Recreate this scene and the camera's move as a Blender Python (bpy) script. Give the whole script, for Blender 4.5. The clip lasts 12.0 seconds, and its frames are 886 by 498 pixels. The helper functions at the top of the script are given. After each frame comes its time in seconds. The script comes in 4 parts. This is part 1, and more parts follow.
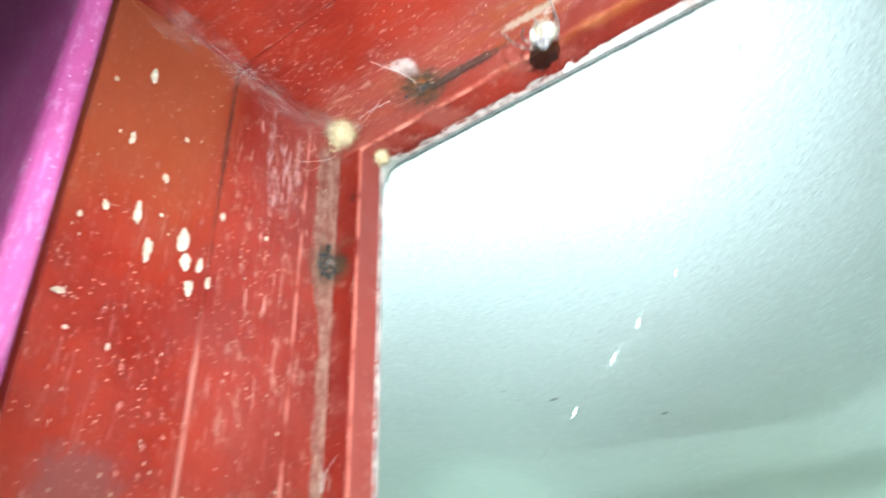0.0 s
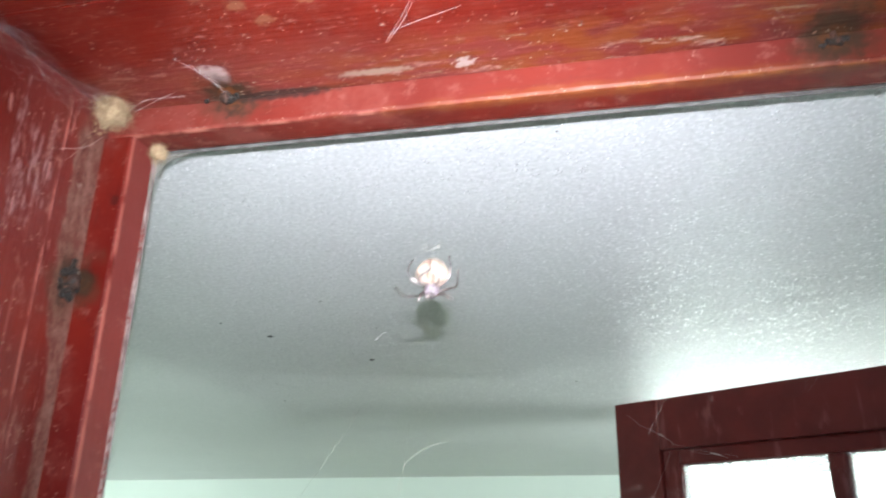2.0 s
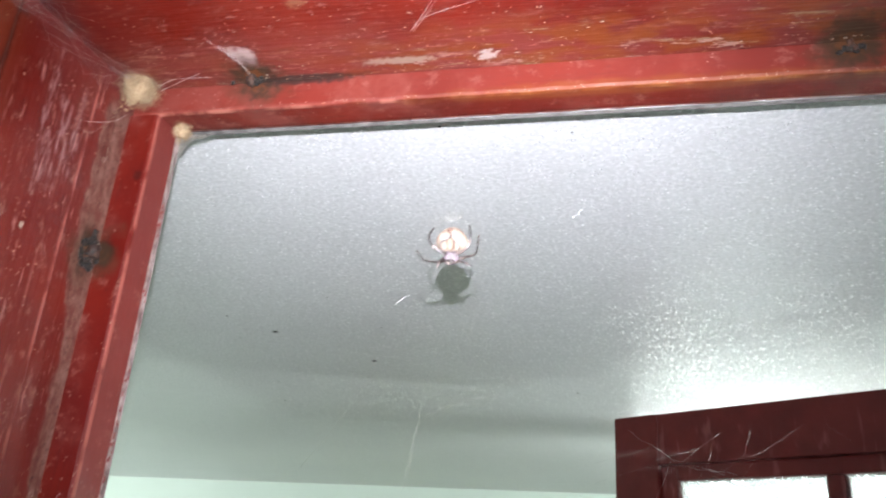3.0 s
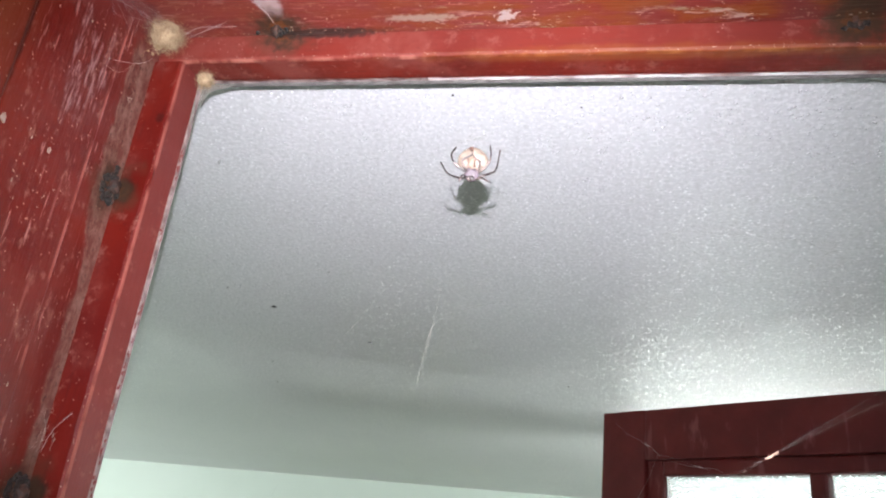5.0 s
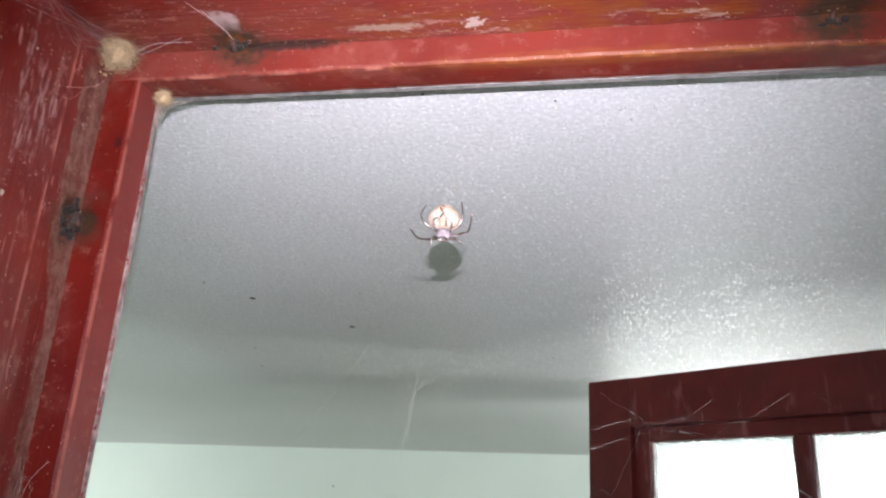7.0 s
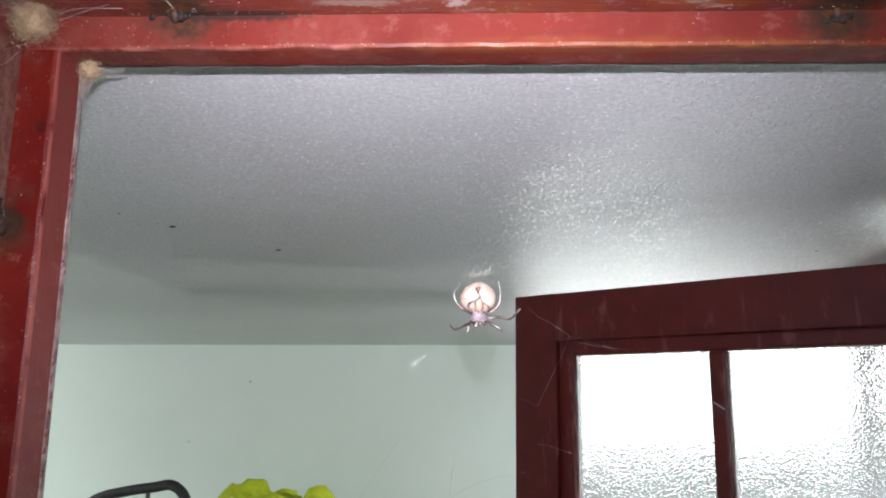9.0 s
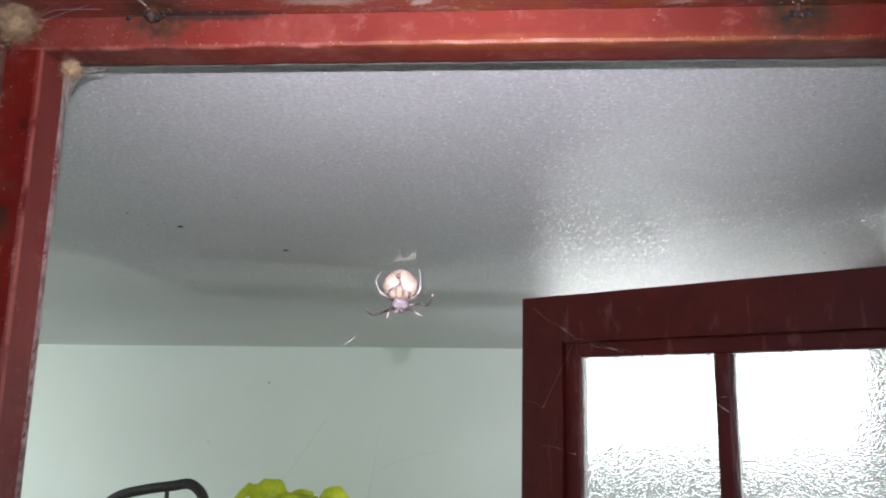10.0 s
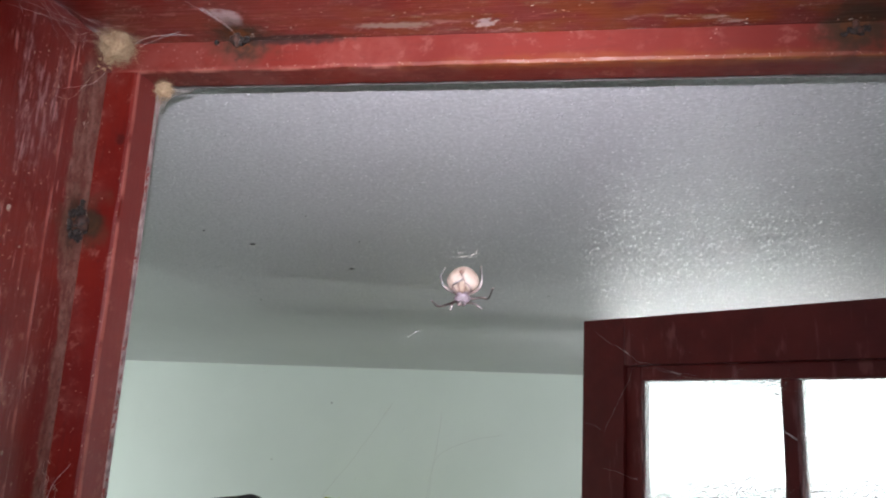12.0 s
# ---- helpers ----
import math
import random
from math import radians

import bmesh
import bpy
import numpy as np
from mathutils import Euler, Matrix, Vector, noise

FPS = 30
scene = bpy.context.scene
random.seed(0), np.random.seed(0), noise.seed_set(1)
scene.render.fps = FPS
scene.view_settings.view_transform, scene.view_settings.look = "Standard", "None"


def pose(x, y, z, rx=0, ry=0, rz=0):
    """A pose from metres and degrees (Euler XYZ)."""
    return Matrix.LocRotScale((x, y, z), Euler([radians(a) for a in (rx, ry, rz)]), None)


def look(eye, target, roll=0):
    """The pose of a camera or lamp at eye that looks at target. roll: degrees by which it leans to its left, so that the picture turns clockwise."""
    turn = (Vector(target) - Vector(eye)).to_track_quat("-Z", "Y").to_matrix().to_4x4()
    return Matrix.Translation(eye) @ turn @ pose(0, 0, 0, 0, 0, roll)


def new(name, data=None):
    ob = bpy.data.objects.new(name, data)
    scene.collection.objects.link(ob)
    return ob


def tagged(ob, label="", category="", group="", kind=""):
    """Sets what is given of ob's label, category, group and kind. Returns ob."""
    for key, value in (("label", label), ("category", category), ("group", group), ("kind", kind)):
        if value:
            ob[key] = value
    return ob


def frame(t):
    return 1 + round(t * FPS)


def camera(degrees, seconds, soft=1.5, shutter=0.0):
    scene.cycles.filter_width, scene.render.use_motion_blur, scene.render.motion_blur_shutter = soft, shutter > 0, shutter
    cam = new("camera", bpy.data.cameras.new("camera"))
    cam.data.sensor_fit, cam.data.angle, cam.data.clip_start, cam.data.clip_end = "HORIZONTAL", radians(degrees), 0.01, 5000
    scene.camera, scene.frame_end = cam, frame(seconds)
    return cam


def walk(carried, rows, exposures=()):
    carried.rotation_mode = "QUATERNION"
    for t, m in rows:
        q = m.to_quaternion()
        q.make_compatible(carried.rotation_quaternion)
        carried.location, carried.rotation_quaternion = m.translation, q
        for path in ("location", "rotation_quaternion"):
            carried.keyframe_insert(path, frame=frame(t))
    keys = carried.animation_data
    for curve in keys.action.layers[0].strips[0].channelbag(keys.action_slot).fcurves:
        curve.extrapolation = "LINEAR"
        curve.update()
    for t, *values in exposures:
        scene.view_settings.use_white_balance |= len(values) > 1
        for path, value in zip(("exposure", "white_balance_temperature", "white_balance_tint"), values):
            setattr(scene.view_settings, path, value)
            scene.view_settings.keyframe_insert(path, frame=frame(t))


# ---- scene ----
cam = camera(60.9, 12.0, soft=2.0, shutter=0.5)
# seconds, eye (m), Euler angles (degrees) of the hand-held camera
ROWS = [
    (0.0, 0.2749, -0.2436, 1.6906, 123.77, -0.26, 42.04),
    (0.2, 0.2665, -0.2604, 1.7053, 123.48, -1.65, 35.55),
    (0.5, 0.2566, -0.2743, 1.7276, 121.92, -3.83, 31.47),
    (0.8, 0.2484, -0.2718, 1.7383, 121.49, -3.80, 27.14),
    (1.0, 0.2479, -0.2705, 1.7478, 119.57, -3.91, 24.98),
    (1.5, 0.2459, -0.2899, 1.7652, 118.88, -3.62, 21.70),
    (2.0, 0.2523, -0.2893, 1.8031, 112.56, -1.49, 16.71),
    (2.5, 0.2571, -0.2976, 1.8176, 112.22, -1.08, 15.30),
    (3.0, 0.2486, -0.2908, 1.7889, 113.70, -4.11, 15.94),
    (3.5, 0.2429, -0.2973, 1.7804, 115.42, -5.68, 16.23),
    (5.5, 0.2448, -0.2909, 1.7560, 113.98, -6.84, 14.09),
    (6.0, 0.2436, -0.2947, 1.7575, 113.85, -6.37, 14.84),
    (6.5, 0.2424, -0.3087, 1.7730, 113.88, -5.51, 15.11),
    (7.0, 0.2430, -0.2949, 1.7894, 111.17, -3.39, 13.98),
    (9.0, 0.2072, -0.2967, 1.8481, 102.15, -0.98, 7.16),
    (9.5, 0.2173, -0.3000, 1.8456, 102.24, -1.02, 7.94),
    (10.0, 0.2340, -0.2985, 1.8422, 102.48, -1.60, 9.02),
    (10.5, 0.2283, -0.2987, 1.8339, 102.08, -2.65, 11.23),
    (11.0, 0.2256, -0.3058, 1.8318, 102.60, -2.48, 12.69),
    (11.5, 0.2277, -0.3144, 1.8290, 103.30, -3.38, 13.83),
    (12.0, 0.2370, -0.3116, 1.8310, 104.29, -3.37, 13.44),
]
PATH = [(t, pose(x, y, z, a, b, c)) for t, x, y, z, a, b, c in ROWS]
walk(cam, PATH, exposures=[(0.0, 0.85, 5700, -24), (0.5, 0.58, 5800, -10), (1.0, 0.33, 6150, -5), (1.6, 0.15, 6250, -2), (2.5, 0.09, 6350, 2), (5.5, -0.06, 6500, 8), (7.0, -0.18, 6500, 10), (9.0, -0.52, 6450, 12), (12.0, -0.74, 6450, 13)])

# ---------------------------------------------------------------- light
world = bpy.data.worlds.new("world")
scene.world = world
world.use_nodes = True
wn = world.node_tree
sky = wn.nodes.new("ShaderNodeTexSky")
sky.sky_type, sky.sun_disc, sky.sun_elevation, sky.sun_rotation = "NISHITA", False, radians(40), radians(200)
wn.links.new(sky.outputs[0], wn.nodes["Background"].inputs[0])
wn.nodes["Background"].inputs[1].default_value = 0.1

# unseen lamps added outside the far room's windows; broad ones stand in for sky
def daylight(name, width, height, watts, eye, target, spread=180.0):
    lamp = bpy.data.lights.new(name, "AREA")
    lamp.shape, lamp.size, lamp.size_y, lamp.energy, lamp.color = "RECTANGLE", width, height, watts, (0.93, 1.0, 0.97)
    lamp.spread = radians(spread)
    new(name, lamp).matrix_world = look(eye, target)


daylight("sky_standin_lamp", 1.1, 0.6, 31.0, (1.25, 1.02, 2.36), (0.1, 1.02, 1.3))
# added fill that brightens the far wall
daylight("west_fill_lamp", 0.9, 0.5, 23.0, (-2.45, 0.90, 1.74), (-0.4, 2.0, 1.72))
daylight("west_sky_standin_lamp", 1.0, 0.6, 50.0, (-2.66, 1.20, 2.36), (-1.5, 1.20, 1.3))
# two added low lamps: one for the ceiling's band, one for its glow
daylight("ceiling_band_lamp", 0.022, 0.14, 14.0, (0.90, 1.038, 1.905), (0.0, 1.038, 1.96))
daylight("ceiling_glow_lamp", 1.50, 0.05, 1.2, (0.83, 3.0, 1.865), (0.60, 0.0, 2.28), 30.0)


# ---------------------------------------------------------------- materials
class Mat:
    """A small builder of node materials in object space."""

    def __init__(self, name):
        self.m = bpy.data.materials.new(name)
        self.m.use_nodes = True
        self.t = self.m.node_tree
        self.bsdf = self.t.nodes["Principled BSDF"]
        self.co = self.node("ShaderNodeTexCoord").outputs["Object"]

    def node(self, kind, **values):
        n = self.t.nodes.new(kind)
        for k, v in values.items():
            n.inputs[k.replace("_", " ")].default_value = v
        return n

    def link(self, a, b):
        self.t.links.new(a, b)

    def mapped(self, scale=(1, 1, 1), rot=(0, 0, 0)):
        n = self.node("ShaderNodeMapping", Scale=scale, Rotation=rot)
        self.link(self.co, n.inputs["Vector"])
        return n.outputs[0]

    def noise(self, scale, detail=4.0, stretch=(1, 1, 1), rough=0.55):
        n = self.node("ShaderNodeTexNoise", Scale=scale, Detail=detail, Roughness=rough)
        self.link(self.mapped(stretch), n.inputs["Vector"])
        return n.outputs["Fac"]

    def cells(self, scale, stretch=(1, 1, 1)):
        n = self.node("ShaderNodeTexVoronoi", Scale=scale)
        self.link(self.mapped(stretch), n.inputs["Vector"])
        return n.outputs["Distance"]

    def step(self, v, lo, hi, a=0.0, b=1.0):
        n = self.node("ShaderNodeMapRange")
        n.interpolation_type = "SMOOTHSTEP"
        for k, x in zip(("From Min", "From Max", "To Min", "To Max"), (lo, hi, a, b)):
            n.inputs[k].default_value = x
        self.link(v, n.inputs["Value"])
        return n.outputs[0]

    def math(self, op, a, b=0.0, c=0.0):
        n = self.node("ShaderNodeMath")
        n.operation = op
        for i, x in enumerate((a, b, c)):
            if isinstance(x, (int, float)):
                n.inputs[i].default_value = x
            else:
                self.link(x, n.inputs[i])
        return n.outputs[0]

    def axis(self, i):
        n = self.node("ShaderNodeSeparateXYZ")
        self.link(self.co, n.inputs[0])
        return n.outputs[i]

    def near(self, centre, radii, ragged=0.5, scale=220.0):
        """1 at a place, falling to 0 at the ragged edge of an ellipsoid."""
        m = self.node("ShaderNodeMapping")
        m.vector_type = "TEXTURE"
        m.inputs["Location"].default_value, m.inputs["Scale"].default_value = centre, radii
        self.link(self.co, m.inputs["Vector"])
        n = self.node("ShaderNodeVectorMath")
        n.operation = "LENGTH"
        self.link(m.outputs[0], n.inputs[0])
        d = self.math("ADD", n.outputs["Value"], self.math("MULTIPLY_ADD", self.noise(scale), ragged * 2, -ragged))
        return self.step(d, 1.0, 0.45)

    def mix(self, fac, a, b):
        n = self.node("ShaderNodeMix")
        n.data_type = "RGBA"
        for k, x in ((0, fac), (6, a), (7, b)):
            if isinstance(x, (int, float)):
                n.inputs[k].default_value = x
            elif isinstance(x, tuple):
                n.inputs[k].default_value = (*x, 1)
            else:
                self.link(x, n.inputs[k])
        return n.outputs[2]

    def colour(self, c):
        if isinstance(c, tuple):
            self.bsdf.inputs["Base Color"].default_value = (*c, 1)
        else:
            self.link(c, self.bsdf.inputs["Base Color"])

    def rough(self, r):
        if isinstance(r, (int, float)):
            self.bsdf.inputs["Roughness"].default_value = r
        else:
            self.link(r, self.bsdf.inputs["Roughness"])

    def bump(self, v, distance, strength=1.0):
        n = self.node("ShaderNodeBump", Strength=strength, Distance=distance)
        self.link(v, n.inputs["Height"])
        self.link(n.outputs[0], self.bsdf.inputs["Normal"])


def plain(name, c1, c2, scale=60.0, rough=0.6, bump=0.0, stretch=(1, 1, 1)):
    k = Mat(name)
    n = k.noise(scale, 5.0, stretch)
    k.colour(k.mix(k.step(n, 0.3, 0.7), c1, c2))
    k.rough(rough)
    if bump:
        k.bump(n, bump)
    return k.m


NAILS = [(-0.0138, -0.0252, -0.0788), (-0.0138, -0.0260, -0.2235), (0.0545, -0.0250, 0.0132), (0.3290, -0.0186, 0.0122)]


def red_paint(name, grain, side):
    """Old red gloss paint: soft mottling, dusty scuffs and scratches, pale flecks, rust-brown wear, grime round the nails."""
    k = Mat(name)
    along = (1, 14, 14) if grain == "x" else (14, 14, 1)
    c = k.mix(k.step(k.noise(16, 5), 0.32, 0.70), *(((0.064, 0.0030, 0.0018), (0.100, 0.0068, 0.0034)) if side == "bead" else ((0.070, 0.0036, 0.0021), (0.112, 0.0086, 0.0042))))
    x, y, z = k.axis(0), k.axis(1), k.axis(2)
    mul = lambda *v: v[0] if len(v) == 1 else k.math("MULTIPLY", v[0], mul(*v[1:]))
    if side != "bead":
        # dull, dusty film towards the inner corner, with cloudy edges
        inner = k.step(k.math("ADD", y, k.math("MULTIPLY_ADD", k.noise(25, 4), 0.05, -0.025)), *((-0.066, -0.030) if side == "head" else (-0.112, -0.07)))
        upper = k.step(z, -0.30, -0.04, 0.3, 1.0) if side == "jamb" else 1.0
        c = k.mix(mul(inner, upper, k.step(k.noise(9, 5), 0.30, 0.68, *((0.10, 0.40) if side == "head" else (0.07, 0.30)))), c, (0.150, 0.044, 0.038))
        # scratches along and across the grain
        for turn, lo in ((0.15, 0.655), (-0.5, 0.675), (1.1, 0.69)):
            n = k.node("ShaderNodeTexNoise", Scale=34.0, Detail=3.0, Roughness=0.6)
            rot = (turn, 0, 0) if grain == "z" else (0, 0, turn)
            k.link(k.mapped((1, 12, 12) if grain == "x" else (12, 12, 1), rot), n.inputs["Vector"])
            c = k.mix(mul(k.step(n.outputs["Fac"], lo, lo + 0.05), k.step(inner, 0.0, 1.0, *((0.15, 0.6) if side == "head" else (0.25, 0.75))), upper), c, (0.27, 0.125, 0.108))
        # smudges and small pale flecks
        c = k.mix(mul(k.step(k.noise(70, 6, (1, 3, 3) if grain == "x" else (2, 2, 1), 0.7), 0.55, 0.68), k.step(inner, 0.0, 1.0, 0.3, 1.0), upper, 0.6), c, (0.22, 0.105, 0.080))
        c = k.mix(mul(k.step(k.noise(160, 5, (1, 3, 3) if grain == "x" else (2, 2, 1), 0.6), 0.60, 0.68), k.step(k.noise(20, 2), 0.42, 0.6), 0.5), c, (0.24, 0.12, 0.10))
        c = k.mix(mul(k.step(k.cells(310), 0.17, 0.08), k.step(k.noise(55, 2), 0.46, 0.56), 0.8), c, (0.30, 0.20, 0.15))
    if side == "jamb":
        # brown-orange upper stretch of the outer board
        c = k.mix(mul(k.step(y, -0.085, -0.115), k.step(k.math("ADD", z, k.math("MULTIPLY_ADD", k.noise(22, 4, (1, 1, 0.4)), 0.16, -0.08)), -0.13, -0.05), 0.7), c, (0.112, 0.023, 0.009))
        # bare grey-brown strip along the bead
        strip = mul(k.step(k.math("ADD", y, k.math("MULTIPLY_ADD", k.noise(60, 6, (2, 2, 1), 0.72), 0.014, k.math("MULTIPLY_ADD", k.step(z, -0.085, -0.125), -0.0085, -0.007))), -0.0365, -0.0340), k.step(z, 0.006, -0.006))
        c = k.mix(mul(strip, 0.9), c, k.mix(k.step(k.noise(90, 6, (2, 2, 1), 0.72), 0.36, 0.66), (0.080, 0.022, 0.016), (0.165, 0.092, 0.070)))
        c = k.mix(mul(strip, k.step(k.noise(420, 3), 0.58, 0.66), 0.7), c, (0.035, 0.012, 0.010))
        for p, q in (((-0.0145, -0.061, -0.040), (0.01, 0.0075, 0.026)), ((-0.0145, -0.068, -0.052), (0.01, 0.004, 0.022)), ((-0.0145, -0.072, -0.020), (0.01, 0.003, 0.030)), ((-0.0145, -0.052, -0.030), (0.01, 0.0035, 0.030))):
            c = k.mix(mul(k.near(p, q, 0.7, 150), k.step(k.noise(75, 5, (6, 6, 1), 0.65), 0.44, 0.60), 0.7), c, (0.22, 0.125, 0.118))
        c = k.mix(mul(k.near((-0.0145, -0.140, -0.222), (0.01, 0.024, 0.018), 0.5), 0.5), c, (0.062, 0.026, 0.026))
        c = k.mix(mul(k.near((-0.0145, -0.1005, -0.03), (0.01, 0.0022, 0.09), 0.5, 90), 0.8), c, (0.030, 0.008, 0.006))
        # pale rubbed edges of the joint, low down
        c = k.mix(mul(k.step(k.math("ABSOLUTE", k.math("ADD", y, 0.0990)), 0.0016, 0.0005), k.step(z, -0.13, -0.17), k.step(k.noise(30, 4, (1, 1, 1)), 0.34, 0.55), 0.6), c, (0.24, 0.090, 0.072))
        c = k.mix(mul(k.step(k.math("ABSOLUTE", k.math("ADD", y, 0.0560)), 0.0010, 0.0003), k.step(k.noise(30, 4, (1, 1, 1)), 0.40, 0.60), 0.45), c, (0.22, 0.085, 0.070))
        # worn edge of the step
        c = k.mix(mul(k.step(k.math("ABSOLUTE", k.math("ADD", y, 0.0449)), 0.0016, 0.0006), k.step(k.noise(40, 4, (1, 1, 1)), 0.36, 0.55), 0.75), c, (0.26, 0.090, 0.072))
    if side == "head":
        # flaked, mouldy stretch along the bead
        band = mul(k.step(y, -0.062, -0.034), k.step(x, 0.06, 0.20, 0.30, 1.0))
        c = k.mix(mul(band, k.step(k.noise(34, 5, (1, 4, 4)), 0.44, 0.56), 0.85), c, (0.125, 0.028, 0.0055))
        c = k.mix(mul(band, k.step(k.noise(38, 6, (1, 5, 5), 0.7), 0.59, 0.64), 0.9), c, (0.165, 0.118, 0.075))
        c = k.mix(mul(k.step(y, -0.034, -0.026), k.step(k.noise(50, 6, (1, 3, 3), 0.7), 0.57, 0.63), 0.85), c, (0.23, 0.150, 0.125))
        for p in ((0.078, -0.094, 0.0145), (0.09, -0.086, 0.0145), (0.07, -0.10, 0.0145), (0.105, -0.093, 0.0145), (0.12, -0.085, 0.0145), (0.098, -0.075, 0.0145)):
            c = k.mix(mul(k.near(p, (0.0055, 0.0042, 0.01), 1.1, 420), 0.6), c, (0.17, 0.072, 0.036))
        c = k.mix(mul(k.near((0.057, -0.040, 0.0145), (0.009, 0.010, 0.02), 0.8, 160), 0.85), c, (0.27, 0.20, 0.19))
        c = k.mix(mul(k.near((0.131, -0.0285, 0.0145), (0.024, 0.0035, 0.02), 1.0, 260), 0.85), c, (0.19, 0.135, 0.105))
        c = k.mix(mul(k.near((0.1738, -0.0275, 0.0145), (0.006, 0.005, 0.02), 1.1, 420), 0.9), c, (0.28, 0.22, 0.20))
    if side == "bead":
        c = k.mix(mul(k.step(k.noise(40, 5, along), 0.52, 0.70), 0.55), c, (0.055, 0.0045, 0.003))
        c = k.mix(mul(k.step(k.noise(26, 6, rough=0.68), 0.48, 0.66), 0.5 if grain == "x" else 0.3), c, (0.15, 0.042, 0.032))
        c = k.mix(mul(k.step(k.noise(90, 5, rough=0.7), 0.56, 0.66), 0.45), c, (0.19, 0.075, 0.058))
        c = k.mix(mul(k.step(k.cells(300), 0.14, 0.07), k.step(k.noise(40, 2), 0.55, 0.62), 0.7), c, (0.32, 0.22, 0.18))
        c = k.mix(mul(k.step(k.noise(120, 6, along, 0.7), 0.60, 0.72), 0.35), c, (0.18, 0.06, 0.048))
        c = k.mix(mul(k.step(k.noise(330, 4), 0.60, 0.70), 0.55), c, (0.055, 0.006, 0.005))
        if grain == "x":
            # front face tinted paler than the face below it
            c = k.mix(mul(k.step(y, -0.0172, -0.0180), 0.3), c, (0.17, 0.040, 0.030))
            ridge = mul(k.step(k.math("ABSOLUTE", k.math("ADD", y, 0.0168)), 0.0017, 0.0007), k.step(z, 0.0016, 0.0008), k.step(k.noise(45, 5, (1, 0.2, 0.2)), 0.44, 0.66))
            c = k.mix(mul(ridge, 0.75), c, k.mix(k.step(x, 0.12, 0.2), (0.30, 0.115, 0.085), (0.27, 0.105, 0.032)))
            c = k.mix(mul(k.near((0.24, -0.016, 0.0), (0.14, 0.006, 0.006), 0.6, 70), 0.4), c, (0.16, 0.05, 0.012))
        else:
            # inner face tinted pinker: torchlight on it is put into the colour
            c = k.mix(mul(k.step(y, -0.0168, -0.0160), 0.42), c, (0.165, 0.037, 0.031))
            # a small pit, its darkness painted as a spot
            c = k.mix(mul(k.near((-0.004, -0.0185, -0.035), (0.0028, 0.004, 0.0034), 0.6, 400), 0.8), c, (0.030, 0.004, 0.003))
            ridge = mul(k.step(k.math("ABSOLUTE", k.math("ADD", y, 0.0168)), 0.0014, 0.0006), k.step(k.noise(35, 4, (0.2, 0.2, 1)), 0.34, 0.5))
            c = k.mix(mul(ridge, 0.7), c, (0.27, 0.085, 0.065))
    # grime and rust round the nails; the torn holes' darkness is painted on the bead
    for p in NAILS[:2]:
        c = k.mix(mul(k.near((-0.0135, -0.0185, p[2] + 0.001), (0.0082, 0.0055, 0.0085), 0.4, 300), 0.97), c, (0.004, 0.003, 0.003))
    for i, p in enumerate(NAILS):
        q = (0.010, 0.0105, 0.0150) if i < 2 else ((0.017, 0.013, 0.0120) if i == 2 else (0.0165, 0.025, 0.0125))
        c = k.mix(mul(k.near(p, q, 0.6), 0.93), c, (0.017, 0.0135, 0.009))
        c = k.mix(mul(k.near(p, [v * 1.5 for v in q], 0.8, 120), 0.45), c, (0.045, 0.022, 0.012))
        c = k.mix(mul(k.near(p, (0.008, 0.008, 0.007), 0.9, 420), 0.8 if i == 2 else 0.35), c, (0.110, 0.034, 0.010))
    if side != "jamb":
        c = k.mix(mul(k.near((0.080, -0.020, 0.0145), (0.040, 0.004, 0.0035), 0.5), 0.85), c, (0.02, 0.013, 0.011))
    k.colour(c)
    k.rough(k.step(k.noise(50, 4), 0.3, 0.7, 0.42 if side == "bead" else 0.32, 0.58 if side == "bead" else 0.50))
    k.bsdf.inputs["Specular IOR Level"].default_value = 0.18 if side == "bead" else 0.25
    k.bump(k.math("ADD", k.noise(30, 3, along), k.math("MULTIPLY", k.noise(240, 4), 0.35)), 0.0002 if side == "bead" else 0.0004, 0.6)
    return k.m


RED_JAMB, RED_HEAD = red_paint("red_paint_jamb", "z", "jamb"), red_paint("red_paint_head", "x", "head")
RED_BEAD_X, RED_BEAD_Z = red_paint("red_paint_head_bead", "x", "bead"), red_paint("red_paint_side_bead", "z", "bead")


def ceiling_paint():
    """Fine stippled satin paint; the sparkle of its tops is put into the colour."""
    k = Mat("ceiling_paint")
    c = k.mix(k.step(k.noise(3.0, 5), 0.35, 0.7), (0.530, 0.525, 0.538), (0.580, 0.575, 0.588))
    c = k.mix(k.math("MULTIPLY", k.step(k.noise(240, 3), 0.50, 0.62), 0.5), c, (0.43, 0.425, 0.43))
    c = k.mix(k.math("MULTIPLY", k.step(k.noise(300, 2), 0.52, 0.60), 0.5), c, (0.72, 0.71, 0.72))
    tops = k.math("MULTIPLY", k.step(k.cells(235, (1, 1.25, 0.01)), 0.34, 0.12), k.step(k.noise(85, 3), 0.44, 0.60))
    # near-white tops stand in for glints on the stipple
    c = k.mix(tops, c, (0.94, 0.93, 0.94))
    k.colour(c)
    k.rough(k.step(k.noise(160, 3), 0.3, 0.7, 0.29, 0.36))
    k.bump(k.math("ADD", tops, k.math("MULTIPLY", k.noise(430, 2, (1, 1.2, 0.01)), 0.15)), 0.0013, 1.0)
    return k.m


